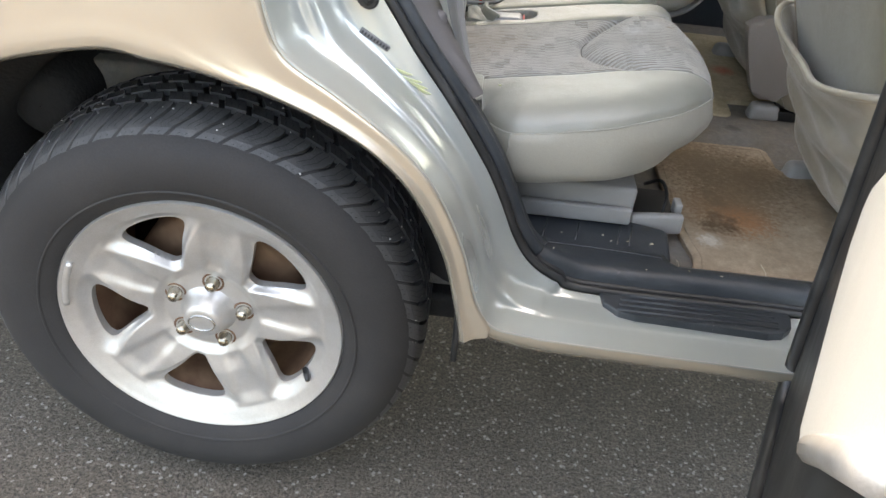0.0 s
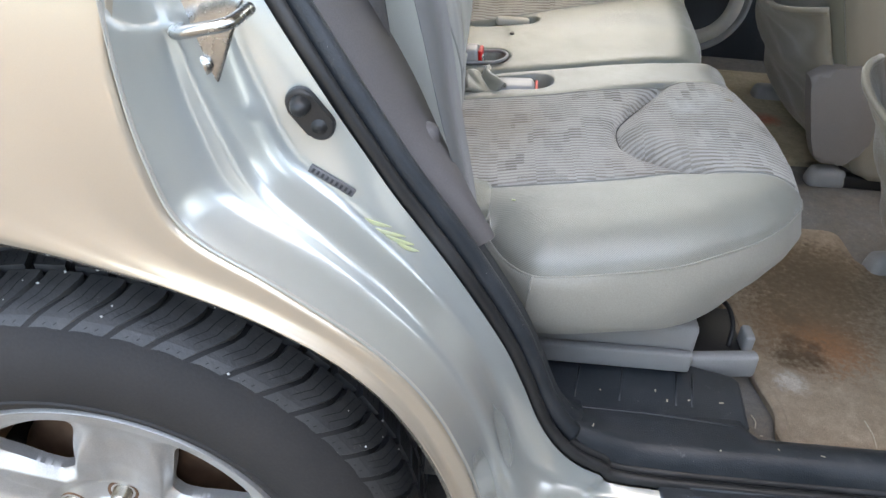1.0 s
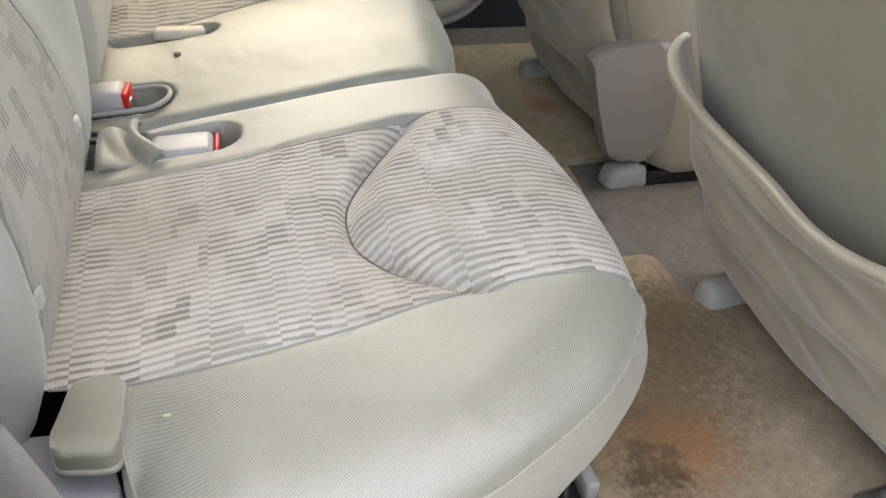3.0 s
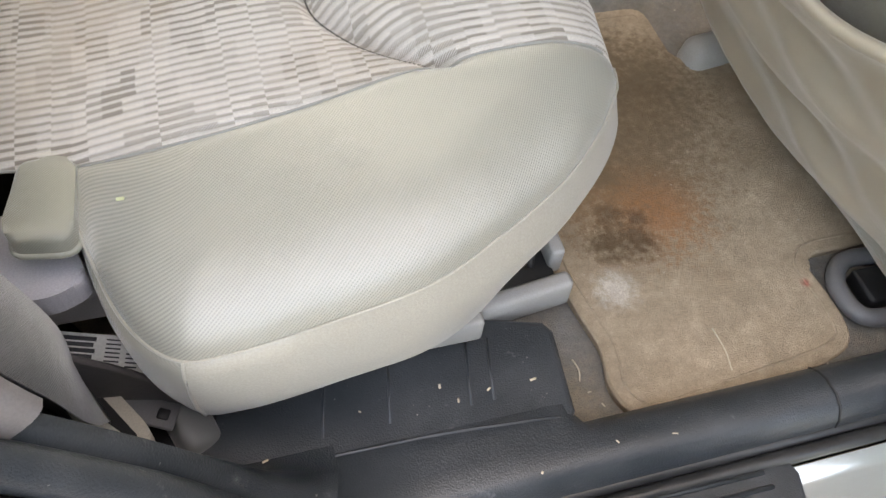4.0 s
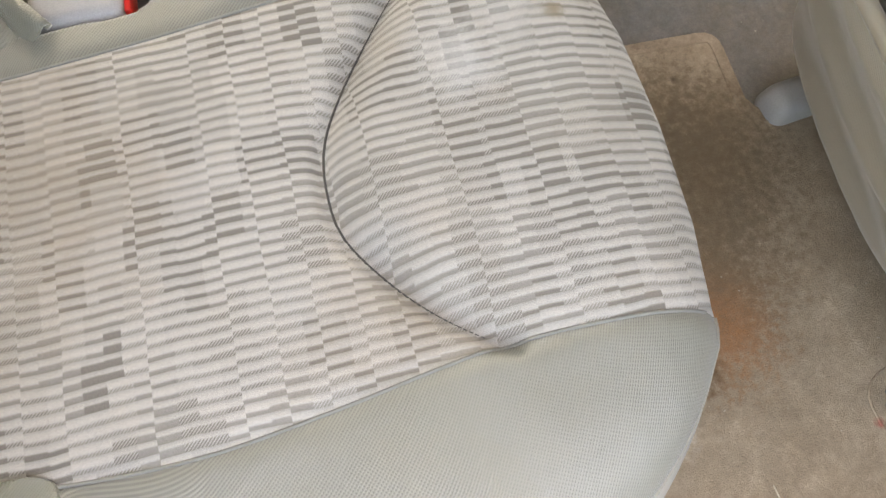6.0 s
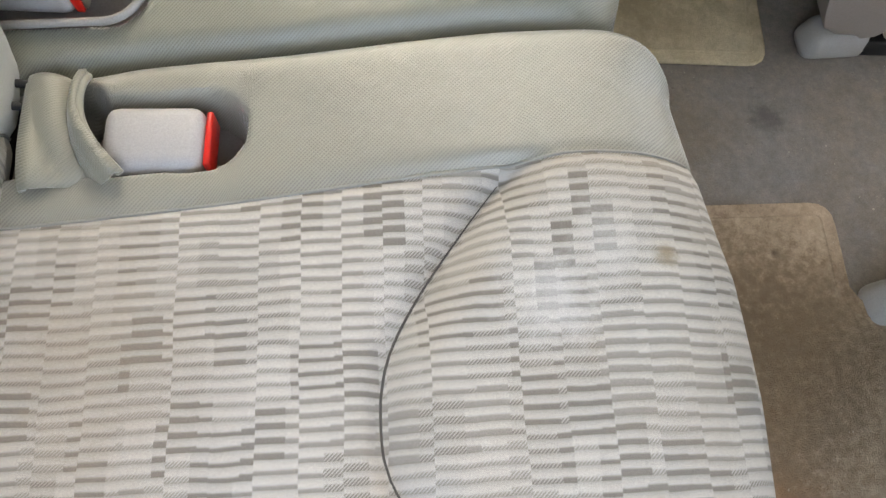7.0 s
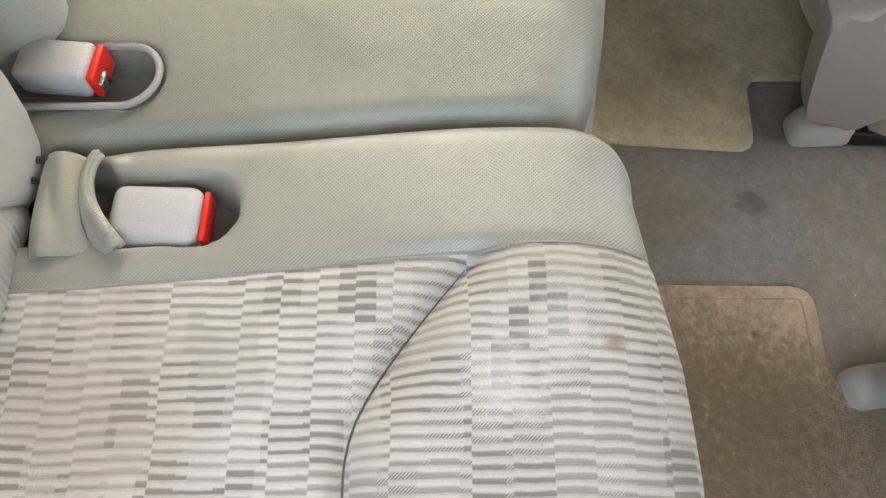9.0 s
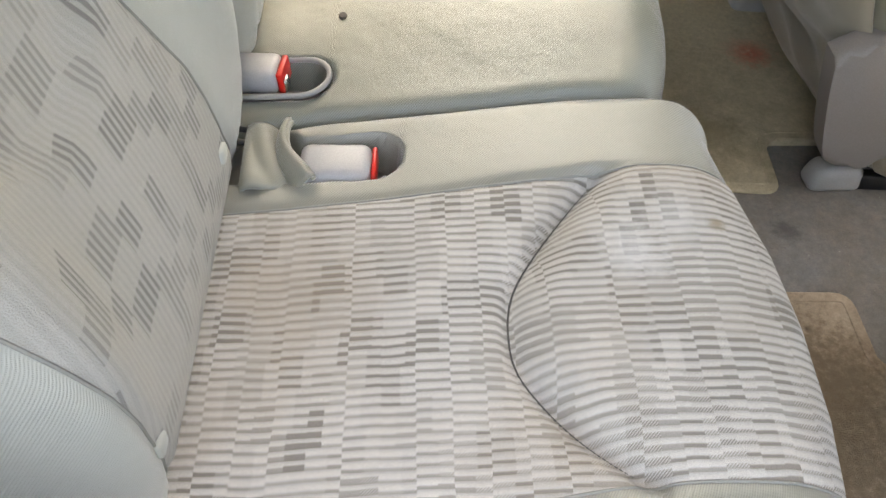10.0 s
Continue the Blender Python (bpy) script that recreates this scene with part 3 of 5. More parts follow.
        gf += [(b0 + p, b0 + q, b0 + w) for p in (0, 1) for q in (2, 3) for w in (4, 5)]
    part("sipe", mesh_from(sv, sf, False), DARK, tyre)
    tagged(part("tread_grit", mesh_from(gv, gf, False), PAPER, tyre), "pale grit stuck in the tread", kind="stuff")

    # spoked face with five windows
    first = radians(78)
    def window(px, pz):
        r, a = math.hypot(px, pz), math.atan2(pz, px)
        d = (a - first - radians(36) + math.pi / 5) % (2 * math.pi / 5) - math.pi / 5
        half = np.interp(r, (0.09, 0.182), (0.09, 0.37))
        v = (r - 0.140) / 0.041
        return (abs(d / half) ** 4.2 + abs(v) ** 4.2) ** (1 / 4.2) - 1
    nr, na = 74, 400
    radii = np.linspace(0.030, 0.221, nr)
    flatp = []
    for r in radii:
        for a in np.linspace(0, 2 * math.pi, na, endpoint=False):
            px, pz = r * math.cos(a), r * math.sin(a)
            w = window(px, pz)
            if abs(w) < 0.075 and 0.08 < r < 0.2:
                for _ in range(4):
                    w = window(px, pz)
                    gx, gz = (window(px + 1e-5, pz) - w) / 1e-5, (window(px, pz + 1e-5) - w) / 1e-5
                    g2 = gx * gx + gz * gz + 1e-9
                    px, pz = px - w * gx / g2, pz - w * gz / g2
            flatp.append((px, pz))
    def face_y(px, pz):
        r, a = math.hypot(px, pz), math.atan2(pz, px)
        y = np.interp(r, (0.0, 0.045, 0.070, 0.085, 0.12, 0.17, 0.190, 0.200, 0.212, 0.218, 0.221), (0.040, 0.040, 0.040, 0.030, 0.022, 0.017, 0.015, 0.010, 0.004, 0.0, 0.004))
        w = window(px, pz)
        y += 0.013 * (1 - smooth01(w, 0.0, 0.42)) * smooth01(r, 0.08, 0.10)
        d = (a - first + math.pi / 5) % (2 * math.pi / 5) - math.pi / 5
        y += 0.006 * math.exp(-(d / 0.16) ** 4) * smooth01(r, 0.07, 0.10) * (1 - smooth01(r, 0.16, 0.19))
        return float(y)
    verts = [(px, face_y(px, pz), cz + pz) for px, pz in flatp]
    inside = [window(px, pz) < -0.002 for px, pz in flatp]
    faces = []
    for i in range(nr - 1):
        for j in range(na):
            k = (j + 1) % na
            f = (i * na + j, (i + 1) * na + j, (i + 1) * na + k, i * na + k)
            if not any(inside[v] for v in f):
                faces.append(f[::-1])
    bm = bmesh.new()
    vs = [bm.verts.new(v) for v in verts]
    for f in faces:
        try:
            bm.faces.new([vs[v] for v in f])
        except ValueError:
            pass
    bmesh.ops.delete(bm, geom=[v for v in bm.verts if not v.link_faces], context="VERTS")
    bm.normal_update()
    rim_edges = [e for e in bm.edges if e.is_boundary]
    made = bmesh.ops.extrude_edge_only(bm, edges=rim_edges)["geom"]
    for v in made:
        if isinstance(v, bmesh.types.BMVert):
            v.co.y += 0.014
    rim = part("rim", from_bm(bm), ALLOY, wheel, "silver painted alloy rim with five windows", sharp=50)
    part("rim_barrel", lathe_y([(0.212, 0.01), (0.20, 0.03), (0.185, 0.06), (0.18, 0.20)], (0, cz), 64), RUST, wheel, "dirty brown inside of the rim")
    part("wheel_weight", tube([(-0.2085 * math.cos(t), 0.004, cz + 0.2085 * math.sin(t)) for t in np.linspace(0.05, 0.45, 12)], 0.0055, 8, flat=0.8, up=(0, 1, 0)), ALLOY, rim, "small clip-on balance weight")
    part("brake_drum", lathe_y([(0.001, 0.085), (0.05, 0.085), (0.11, 0.09), (0.135, 0.095), (0.14, 0.11), (0.14, 0.17)], (0, cz), 72), RUST, wheel, "rusty brown brake drum")
    part("hub_cap", lathe_y([(0.0015, 0.006), (0.020, 0.0065), (0.027, 0.0085), (0.0305, 0.013), (0.034, 0.028), (0.040, 0.036), (0.047, 0.042)], (0.0, cz), 64), ALLOY, wheel, "silver centre cap with an oval emblem")
    oval = [(0.0205 * math.cos(t), 0.0058, cz + 0.0145 * math.sin(t)) for t in np.linspace(0, 2 * math.pi, 40, endpoint=False)]
    part("emblem_ring", tube(oval, 0.0014, 6, True, up=(0, 1, 0)), STEEL, wheel, "plain raised oval emblem")
    for k in range(5):
        a = first + k * 2 * math.pi / 5
        lx, lz = 0.0572 * math.cos(a), cz + 0.0572 * math.sin(a)
        nut = part("lug_nut", lathe_y([(0.0005, 0.021), (0.005, 0.0215), (0.0085, 0.0245), (0.0100, 0.029), (0.0112, 0.040), (0.0125, 0.0415), (0.0135, 0.045)], (lx, lz), 12), CHROME, wheel, "tarnished chrome lug nut")
        part("nut_seat", lathe_y([(0.0125, 0.041), (0.0155, 0.0385), (0.0170, 0.039), (0.0180, 0.043)], (lx, lz), 24), RUST, nut)
    part("valve", tube([(0.155, 0.03, cz - 0.093), (0.160, 0.016, cz - 0.097), (0.163, 0.008, cz - 0.099)], [0.0055, 0.005, 0.0035], 10), RUBBER, wheel, "black rubber valve stem")


# ---- car body round the doorway ----
EDGE = [(0.113, 1.30), (0.113, 1.06), (0.116, 0.93), (0.128, 0.85), (0.150, 0.80), (0.214, 0.757), (0.285, 0.705), (0.340, 0.645), (0.383, 0.560), (0.412, 0.470), (0.437, 0.428), (0.485, 0.416), (0.600, 0.409), (1.150, 0.396)]
SEAL = [(0.060, 1.30), (0.125, 1.06), (0.192, 0.940), (0.240, 0.862), (0.268, 0.820), (0.297, 0.777), (0.352, 0.704), (0.408, 0.620), (0.436, 0.565), (0.462, 0.508), (0.492, 0.466), (0.535, 0.438), (0.620, 0.419), (1.150, 0.418)]
ARCH = [(0.404, 0.385), (0.394, 0.446), (0.366, 0.548), (0.322, 0.632), (0.276, 0.684), (0.217, 0.722), (0.162, 0.746), (0.094, 0.767), (0.014, 0.784), (-0.087, 0.793), (-0.196, 0.770), (-0.300, 0.715), (-0.400, 0.610), (-0.450, 0.480), (-0.460, 0.385)]


def build_body():
    car = thing("car_body", (0.4, 0.1, 0.0), "beige metallic car body round an open rear doorway, standing on asphalt", "car")
    e, s = paired(EDGE, 12), paired(SEAL, 12)
    n = len(e)
    # door jamb in folded bands from the outer edge to the rubber seal
    bands = [(0.0, -0.022), (0.012, -0.024), (0.03, -0.021), (0.08, -0.006), (0.16, 0.014), (0.22, 0.025), (0.26, 0.0285), (0.31, 0.030), (0.36, 0.0335), (0.41, 0.043), (0.46, 0.057), (0.52, 0.070), (0.57, 0.0765), (0.62, 0.0795),
             (0.72, 0.082), (0.85, 0.0855), (1.0, 0.092)]
    rings = []
    for f, y in bands:
        p = e * (1 - f) + s * f
        rings.append(np.stack([p[:, 0], np.full(n, y), p[:, 1]], 1))
    part("door_jamb", grid(rings), JAMB, car, "glossy painted door jamb with pressed folds, sky reflection tinted into its paint", thick=0.0)
    part("jamb_seam", tube(rings[2] + np.array([0, -0.0005, 0]), 0.0012, 6), SEAM, car)
    # outer side panel between the wheel arch and the doorway
    links = [(0.402, 0.402, 0.438, 0.410), (0.399, 0.420, 0.437, 0.428), (0.392, 0.452, 0.412, 0.470), (0.366, 0.548, 0.383, 0.560), (0.322, 0.632, 0.340, 0.645), (0.270, 0.688, 0.285, 0.705), (0.205, 0.728, 0.214, 0.757),
             (0.135, 0.756, 0.150, 0.800), (0.090, 0.768, 0.128, 0.850), (0.040, 0.780, 0.116, 0.930), (-0.010, 0.787, 0.113, 1.055), (-0.087, 0.793, -0.050, 1.075), (-0.250, 0.745, -0.350, 1.075), (-0.360, 0.655, -0.800, 1.060),
             (-0.430, 0.540, -0.860, 0.700), (-0.460, 0.385, -0.850, 0.385)]
    both = paired(links, 10)
    a, outer = both[:, :2], both[:, 2:]
    rings = []
    for f in (0.0, 0.02, 0.05, 0.09, 0.14, 0.22, 0.35, 0.5, 0.65, 0.8, 0.9, 0.96, 0.985, 1.0):
        p = a * (1 - f) + outer * f
        y = -0.034 - 0.003 * np.exp(-((f - 0.04) / 0.03) ** 2) + 0.006 * smooth01(f, 0.08, 0.4) + 0.65 * np.clip(p[:, 1] - 0.84, 0, 1) ** 2 + 0.006 * smooth01(f, 0.95, 1.0)
        rings.append(np.stack([p[:, 0], y, p[:, 1]], 1))
    part("quarter_panel", grid(rings, flip=True), PAINT, car, "beige metallic rear quarter panel")
    lip = np.stack([a[:, 0], np.full(len(a), -0.0345), a[:, 1]], 1)
    c0 = np.array([-0.02, 0.0, 0.345])
    inner = [lip, lip + np.array([0, 0.004, 0]) - 0.006 * (lip - c0) / np.linalg.norm(lip - c0, axis=1)[:, None]]
    inner.append(inner[-1] + np.array([0, 0.022, 0]))
    part("arch_lip", grid(inner, flip=True), PAINT, car)
    tight = c0 + (inner[-1] - c0) * np.array([0.86, 1.0, 0.92])
    liner = [inner[-1], inner[-1] + np.array([0, 0.02, 0.010]), inner[-1] + np.array([0, 0.09, 0.008]), tight + np.array([0, 0.14, 0]), tight + np.array([0, 0.36, 0])]
    part("wheel_well", grid(liner, flip=True), WELL, car, "black grimy wheel well liner")
    back = [tight + np.array([0, 0.33, 0]), np.tile(np.array([[-0.02, 0.43, 0.345]]), (len(a), 1))]
    part("well_wall", grid(back, flip=True), WELL, car)
    part("bump_stop", lathe_y([(0.001, 0.20), (0.035, 0.20), (0.06, 0.22), (0.065, 0.35)], (-0.30, 0.585), 24), WELL, car, "black spring mount in the wheel well")
    part("mud_flap", rbox((0.392, 0.085, 0.385), (0.010, 0.13, 0.15), 0.004), RUBBER, car, "small black rubber mud flap")
    # rocker panel under the doorway
    low = [q for q in EDGE[10:]]
    r0 = curve([(x, z) for x, z in low], 60)
    rings = []
    for f, y, dz in ((0, -0.022, 0.0), (0.1, -0.024, -0.010), (0.25, -0.016, -0.026), (0.5, 0.004, -0.045), (0.75, 0.02, -0.055), (0.9, 0.035, -0.060), (1.0, 0.20, -0.070)):
        rings.append(np.stack([r0[:, 0], np.full(60, y), r0[:, 1] + dz], 1))
    part("rocker_panel", grid(rings, flip=True), PAINT, car, "beige rocker panel below the door opening")
    # rubber seal
    seal = np.stack([s[:, 0], np.full(n, 0.104), s[:, 1]], 1)
    part("weatherstrip", tube(seal + np.array([0.003, -0.003, 0.003]), 0.0072, 10), RUBBER, car, "black rubber door weatherstrip")
    inner = np.stack([s[:, 0] + 0.011, np.full(n, 0.121), s[:, 1] + 0.011], 1)
    joint = int(np.argmax(s[:, 0] > 0.4945))
    part("trim_edge", tube(inner[:joint + 1] + np.array([-0.002, -0.001, -0.002]), 0.0118, 16), BLACK, car, "thick rounded black trim edge")
    part("weatherstrip_lip", tube(inner[joint:] + np.array([-0.007, -0.006, -0.008]), 0.0070, 12), RUBBER, car)
    # scuff plate on the sill
    out = [(0.606, 0.108), (0.900, 0.105), (0.906, 0.085), (0.900, 0.062), (0.884, 0.046), (0.860, 0.041), (0.660, 0.047), (0.634, 0.052), (0.613, 0.072)]
    plate = part("scuff_plate", slab(out, 0.395, 0.4235, 0.003, 3), BLACK, car, "black ribbed plastic scuff plate")
    for k, y in enumerate((0.057, 0.070, 0.083, 0.096)):
        part("rib", tube([(0.632 + 0.004 * k, y, 0.4235), (0.75, y - 0.001, 0.4235), (0.880 - 0.003 * abs(k - 1), y - 0.003, 0.4235)], 0.0022, 6), BLACK, plate)
    # latch striker
    part("striker_plate", rbox((0.150, 0.050, 0.930), (0.050, 0.006, 0.075), 0.003, turn=Euler((0, radians(20), radians(6))).to_matrix()), STEEL, car, "bright steel striker plate")
    loop = curve([(0.140, 0.048, 0.935), (0.146, 0.018, 0.940), (0.165, 0.012, 0.946), (0.184, 0.018, 0.950), (0.190, 0.052, 0.950)], 24)
    part("striker_loop", tube(loop, 0.0048, 10, up=(1, 0, 1)), STEEL, car, "bright steel striker loop")
    part("striker_bolt", lathe_y([(0.0005, 0.042), (0.007, 0.042), (0.008, 0.045), (0.0085, 0.05)], (0.153, 0.906), 12), STEEL, car)
    # courtesy switch, paint label and chalk mark
    t = np.linspace(-math.pi / 2, math.pi / 2, 12)
    pill = [(0.0125 + 0.0125 * math.cos(a), 0.0125 * math.sin(a)) for a in t] + [(-0.0125 - 0.0125 * math.cos(a), -0.0125 * math.sin(a)) for a in t]
    seat_m = Matrix(((0.64, 0.77, 0, 0.2258), (0, 0, -1, 0.084), (-0.77, 0.64, 0, 0.8575), (0, 0, 0, 1)))
    sw = part("door_switch", slab(pill, 0.0, 0.0085, 0.003, 3, seat_m), RUBBER, car, "black rubber courtesy light switch")
    part("switch_knob", lathe_y([(0.0005, 0.064), (0.005, 0.065), (0.0075, 0.069), (0.0095, 0.078)], (0.2185, 0.8665), 20), RUBBER, sw)
    part("switch_screw", lathe_y([(0.0005, 0.0735), (0.004, 0.0735), (0.0045, 0.075), (0.0065, 0.0745), (0.008, 0.078)], (0.2335, 0.8485), 20), RUBBER, sw)
    lab = part("paint_label", rbox((0.2430, 0.0786, 0.7975), (0.044, 0.0030, 0.0075), 0.0004, 1, Euler((0, radians(32), radians(3))).to_matrix()), COVER, car, "narrow dark label strip with fine print")
    for k in range(9):
        slant = Euler((0, radians(32), radians(3))).to_matrix()
        c = Vector((0.2430, 0.0786, 0.7975)) + slant @ Vector((-0.0185 + 0.0046 * k, -0.0016, 0))
        part("print_bar", rbox(c, (0.0022, 0.0006, 0.0042), 0.0001, 1, slant), INK, lab)
    for k, (x, z, w) in enumerate(((0.281, 0.757, 0.014), (0.290, 0.748, 0.018), (0.303, 0.740, 0.013), (0.311, 0.733, 0.010))):
        pts = curve([(x - w, 0.0785, z + 0.006), (x, 0.0795, z), (x + w, 0.0805, z - 0.003)], 12)
        part("chalk_mark", tube(pts, [0.0006 + 0.0018 * math.sin(math.pi * i / 11) for i in range(12)], 6, flat=0.15, up=(0, 1, 0)), YELLOW, car, "smudged yellow paint mark")
    return car


def build_shell():
    """Roof, far side, glass openings and floor pan that close the cabin."""
    tagged(part("ceiling", rbox((0.55, 0.86, 1.63), (2.9, 1.50, 0.05), 0.02), HEADLINER), "pale grey cloth headliner", "ceiling", kind="structure")
    roof = part("roof_panel", rbox((0.55, 0.86, 1.675), (3.0, 1.58, 0.03), 0.012), PAINT)
    tagged(roof, "beige metallic car roof", "roof", kind="structure")
    for name, c, size in (("wall_far_door", (0.9, 1.62, 0.645), (2.6, 0.08, 0.59)), ("wall_tailgate", (-0.85, 0.86, 0.72), (0.06, 1.6, 0.70)), ("wall_firewall", (2.3, 0.86, 0.72), (0.08, 1.6, 0.72)),
                          ("wall_front_door", (1.62, 0.02, 0.66), (1.16, 0.09, 0.62))):
        tagged(part(name, rbox(c, size, 0.015), MAUVE if "far" not in name else BLACK), "dark moulded door and trim panel", "panel", kind="structure")
    for k, (x0, x1, y) in enumerate(((0.98, 0.94, 1.64), (2.25, 1.70, 1.60), (-0.55, -0.45, 1.62), (2.25, 1.70, 0.11), (-0.55, -0.45, 0.08))):
        p = part("pillar_%d" % (k + 1), tube(np.linspace((x0, y, 0.95), (x1, y, 1.62), 6), 0.05, 10), MAUVE)
        tagged(p, "grey trimmed roof pillar", "pillar", kind="structure")
    p = part("pillar_6", rbox((1.10, 0.085, 1.00), (0.14, 0.10, 1.25), 0.02), MAUVE)
    tagged(p, "grey trimmed centre pillar of the car", "pillar", kind="structure")
    p = part("pillar_7", rbox((-0.02, 0.12, 1.35), (0.16, 0.10, 0.56), 0.03), MAUVE)
    tagged(p, "grey trimmed rear pillar of the car", "pillar", kind="structure")
    # Panes out of view, added to temper the daylight entering the cabin.
    for k, (c, size) in enumerate((((0.75, 1.62, 1.275), (2.6, 0.006, 0.67)), ((-0.85, 0.86, 1.34), (0.006, 1.5, 0.55)), ((1.65, 0.03, 1.29), (0.9, 0.006, 0.62)), ((-0.45, 0.06, 1.33), (0.66, 0.006, 0.54)))):
        pane = part("window_%d" % (k + 1), rbox(c, size, 0.002, 1), GLASS)
        tagged(pane, "lightly tinted side glass of the car", "window", kind="structure")
    sheet = [[(x, y, 0.402 + (0.012 * smooth01(y, 0.66, 0.74) * (1 - smooth01(y, 0.84, 0.92)))) for y in np.linspace(0.10, 1.64, 80)] for x in np.linspace(0.30, 2.3, 100)]
    tagged(part("floor", grid(sheet), FLOOR), "worn grey carpet of the car floor with a low tunnel", "carpet", kind="structure")
    tagged(part("floor_pan", rbox((0.55, 0.88, 0.33), (2.9, 1.5, 0.05), 0.01), WELL), "dark underside of the car floor", "floor pan", kind="structure")
    tagged(part("floor_rear", rbox((-0.32, 0.95, 0.60), (1.1, 1.3, 0.06), 0.01), FLOOR), "grey carpeted boot floor behind the seat", "floor", kind="structure")


# ---- trim inside the doorway ----
def build_trim():
    sill = thing("sill_trim", (0.7, 0.15, 0.40), "scuffed black plastic sill trim with a leathery grain", "trim", kind="structure")
    # long sill cover, its section swept along the doorway
    xs = np.linspace(0.497, 1.25, 90)
    rings = []
    sec = [(0.112, 0.418), (0.116, 0.436), (0.124, 0.447), (0.135, 0.451), (0.150, 0.4495), (0.160, 0.445), (0.168, 0.436), (0.172, 0.400)]
    sec2 = [(0.112, 0.418), (0.116, 0.436), (0.124, 0.447), (0.135, 0.4505), (0.150, 0.4502), (0.168, 0.4498), (0.183, 0.4496), (0.188, 0.4470)]
    weight = (1.0, 1.0, 1.0, 0.92, 0.62, 0.22, 0.0, 0.0)
    for y0, z0, y1, z1, w in ((*a, *b, w) for a, b, w in zip(sec, sec2, weight)):
        k = 1 - smooth01(xs, 0.715, 0.735)
        rise = 0.032 * (1 - smooth01(xs, 0.48, 0.60))
        rings.append(np.stack([xs, y0 * (1 - k) + y1 * k, z0 * (1 - k) + z1 * k + w * rise], 1))
    part("sill_cover", grid(rings, flip=True), BLACK, sill)
    # raised platform beside the seat
    out = [(0.340, 0.200), (0.440, 0.187), (0.60, 0.183), (0.722, 0.168), (0.7275, 0.176), (0.735, 0.252), (0.728, 0.264), (0.60, 0.300), (0.446, 0.300), (0.442, 0.232), (0.432, 0.208), (0.400, 0.209), (0.340, 0.222)]
    part("step_cover", slab(out, 0.39, 0.449, 0.006, 3), BLACK, sill)
    for x in (0.645, 0.665, 0.575, 0.52):
        part("score_line", tube([(x - 0.003, 0.200, 0.4492), (x + 0.008, 0.258, 0.4492)], 0.0012, 6, flat=0.5), BLACK, sill)
    part("front_edge", tube(curve([(0.423, 0.190, 0.4488), (0.486, 0.1845, 0.4492), (0.55, 0.183, 0.4492), (0.617, 0.181, 0.4492), (0.712, 0.173, 0.4488)], 20), 0.0018, 8), BLACK, sill)
    for k, x in enumerate((0.4975, 0.957)):
        pts = [(x, y, z + 0.0285 * (1 - smooth01(np.array(x), 0.49, 0.60)) + 0.0006) for y, z in sec[:7]]
        part("trim_joint", tube(pts, 0.0013, 6), DARK, sill)
    # pillar trim rising behind the doorway
    s = paired(SEAL, 12)[24:126]
    n = len(s)
    rings = []
    for f, (inn, y) in enumerate(((0.010, 0.128), (0.020, 0.138), (0.028, 0.148), (0.034, 0.160), (0.038, 0.175), (0.040, 0.195), (0.040, 0.225))):
        deep = 0.128 + (y - 0.128) * (0.12 + 0.88 * smooth01(s[:, 1], 0.68, 0.86))
        off = np.stack([np.full(n, inn * 0.85), deep, np.full(n, inn * 0.45)], 1)
        rings.append(np.stack([s[:, 0], np.zeros(n), s[:, 1]], 1) + off)
    lower = rings
    skirt = []
    for inn, y, drop in ((0.010, 0.126, 0.0), (0.018, 0.134, 0.0), (0.024, 0.144, 0.0), (0.028, 0.156, 0.25), (0.030, 0.168, 0.6), (0.030, 0.180, 0.9), (0.030, 0.192, 1.0)):
        q = np.stack([s[:, 0] + inn * 0.85, np.full(n, y), s[:, 1] + inn * 0.45], 1)
        q[:, 2] = q[:, 2] * (1 - drop) + np.minimum(q[:, 2], 0.4515) * drop
        skirt.append(q[49:][s[49:, 0] < 0.499])
    part("lower_trim", grid(skirt, flip=True), BLACK, sill)
    upper = thing("pillar_trim", (0.25, 0.16, 0.45), "mauve-grey moulded plastic trim beside the rear seat", "trim", kind="structure")
    part("pillar_cover", grid([r[:50] for r in lower], flip=True), MAUVE, upper)
    panel = [[(x, 0.195 + 0.05 * smooth01(np.array(0.75 - z), 0.0, 0.3) + 0.02 * math.sin((x - 0.1) * 9), z) for x in np.linspace(max(-0.10, math.sqrt(max(0.0, 0.46 ** 2 - (z - 0.345) ** 2)) - 0.02 if z < 0.80 else -0.10), float(np.interp(z, (0.44, 0.62, 0.8, 0.95, 1.25), (0.285, 0.295, 0.29, 0.262, 0.19))), 24)] for z in np.linspace(0.44, 1.25, 40)]
    part("side_panel", grid(panel), MAUVE, upper, thick=0.004)
    part("trim_knob", rbox((0.312, 0.172, 0.790), (0.036, 0.024, 0.050), 0.012, 4), MAUVE, upper)


# ---- rear seat ----
SMILE = [(0.641, 0.613), (0.612, 0.577), (0.584, 0.538), (0.566, 0.504), (0.5605, 0.471), (0.565, 0.437), (0.588, 0.399), (0.612, 0.371), (0.642, 0.346)]


def seat_top(x):
    return np.interp(x, (0.30, 0.39, 0.50, 0.64, 0.72, 0.80), (0.652, 0.660, 0.678, 0.698, 0.705, 0.705))


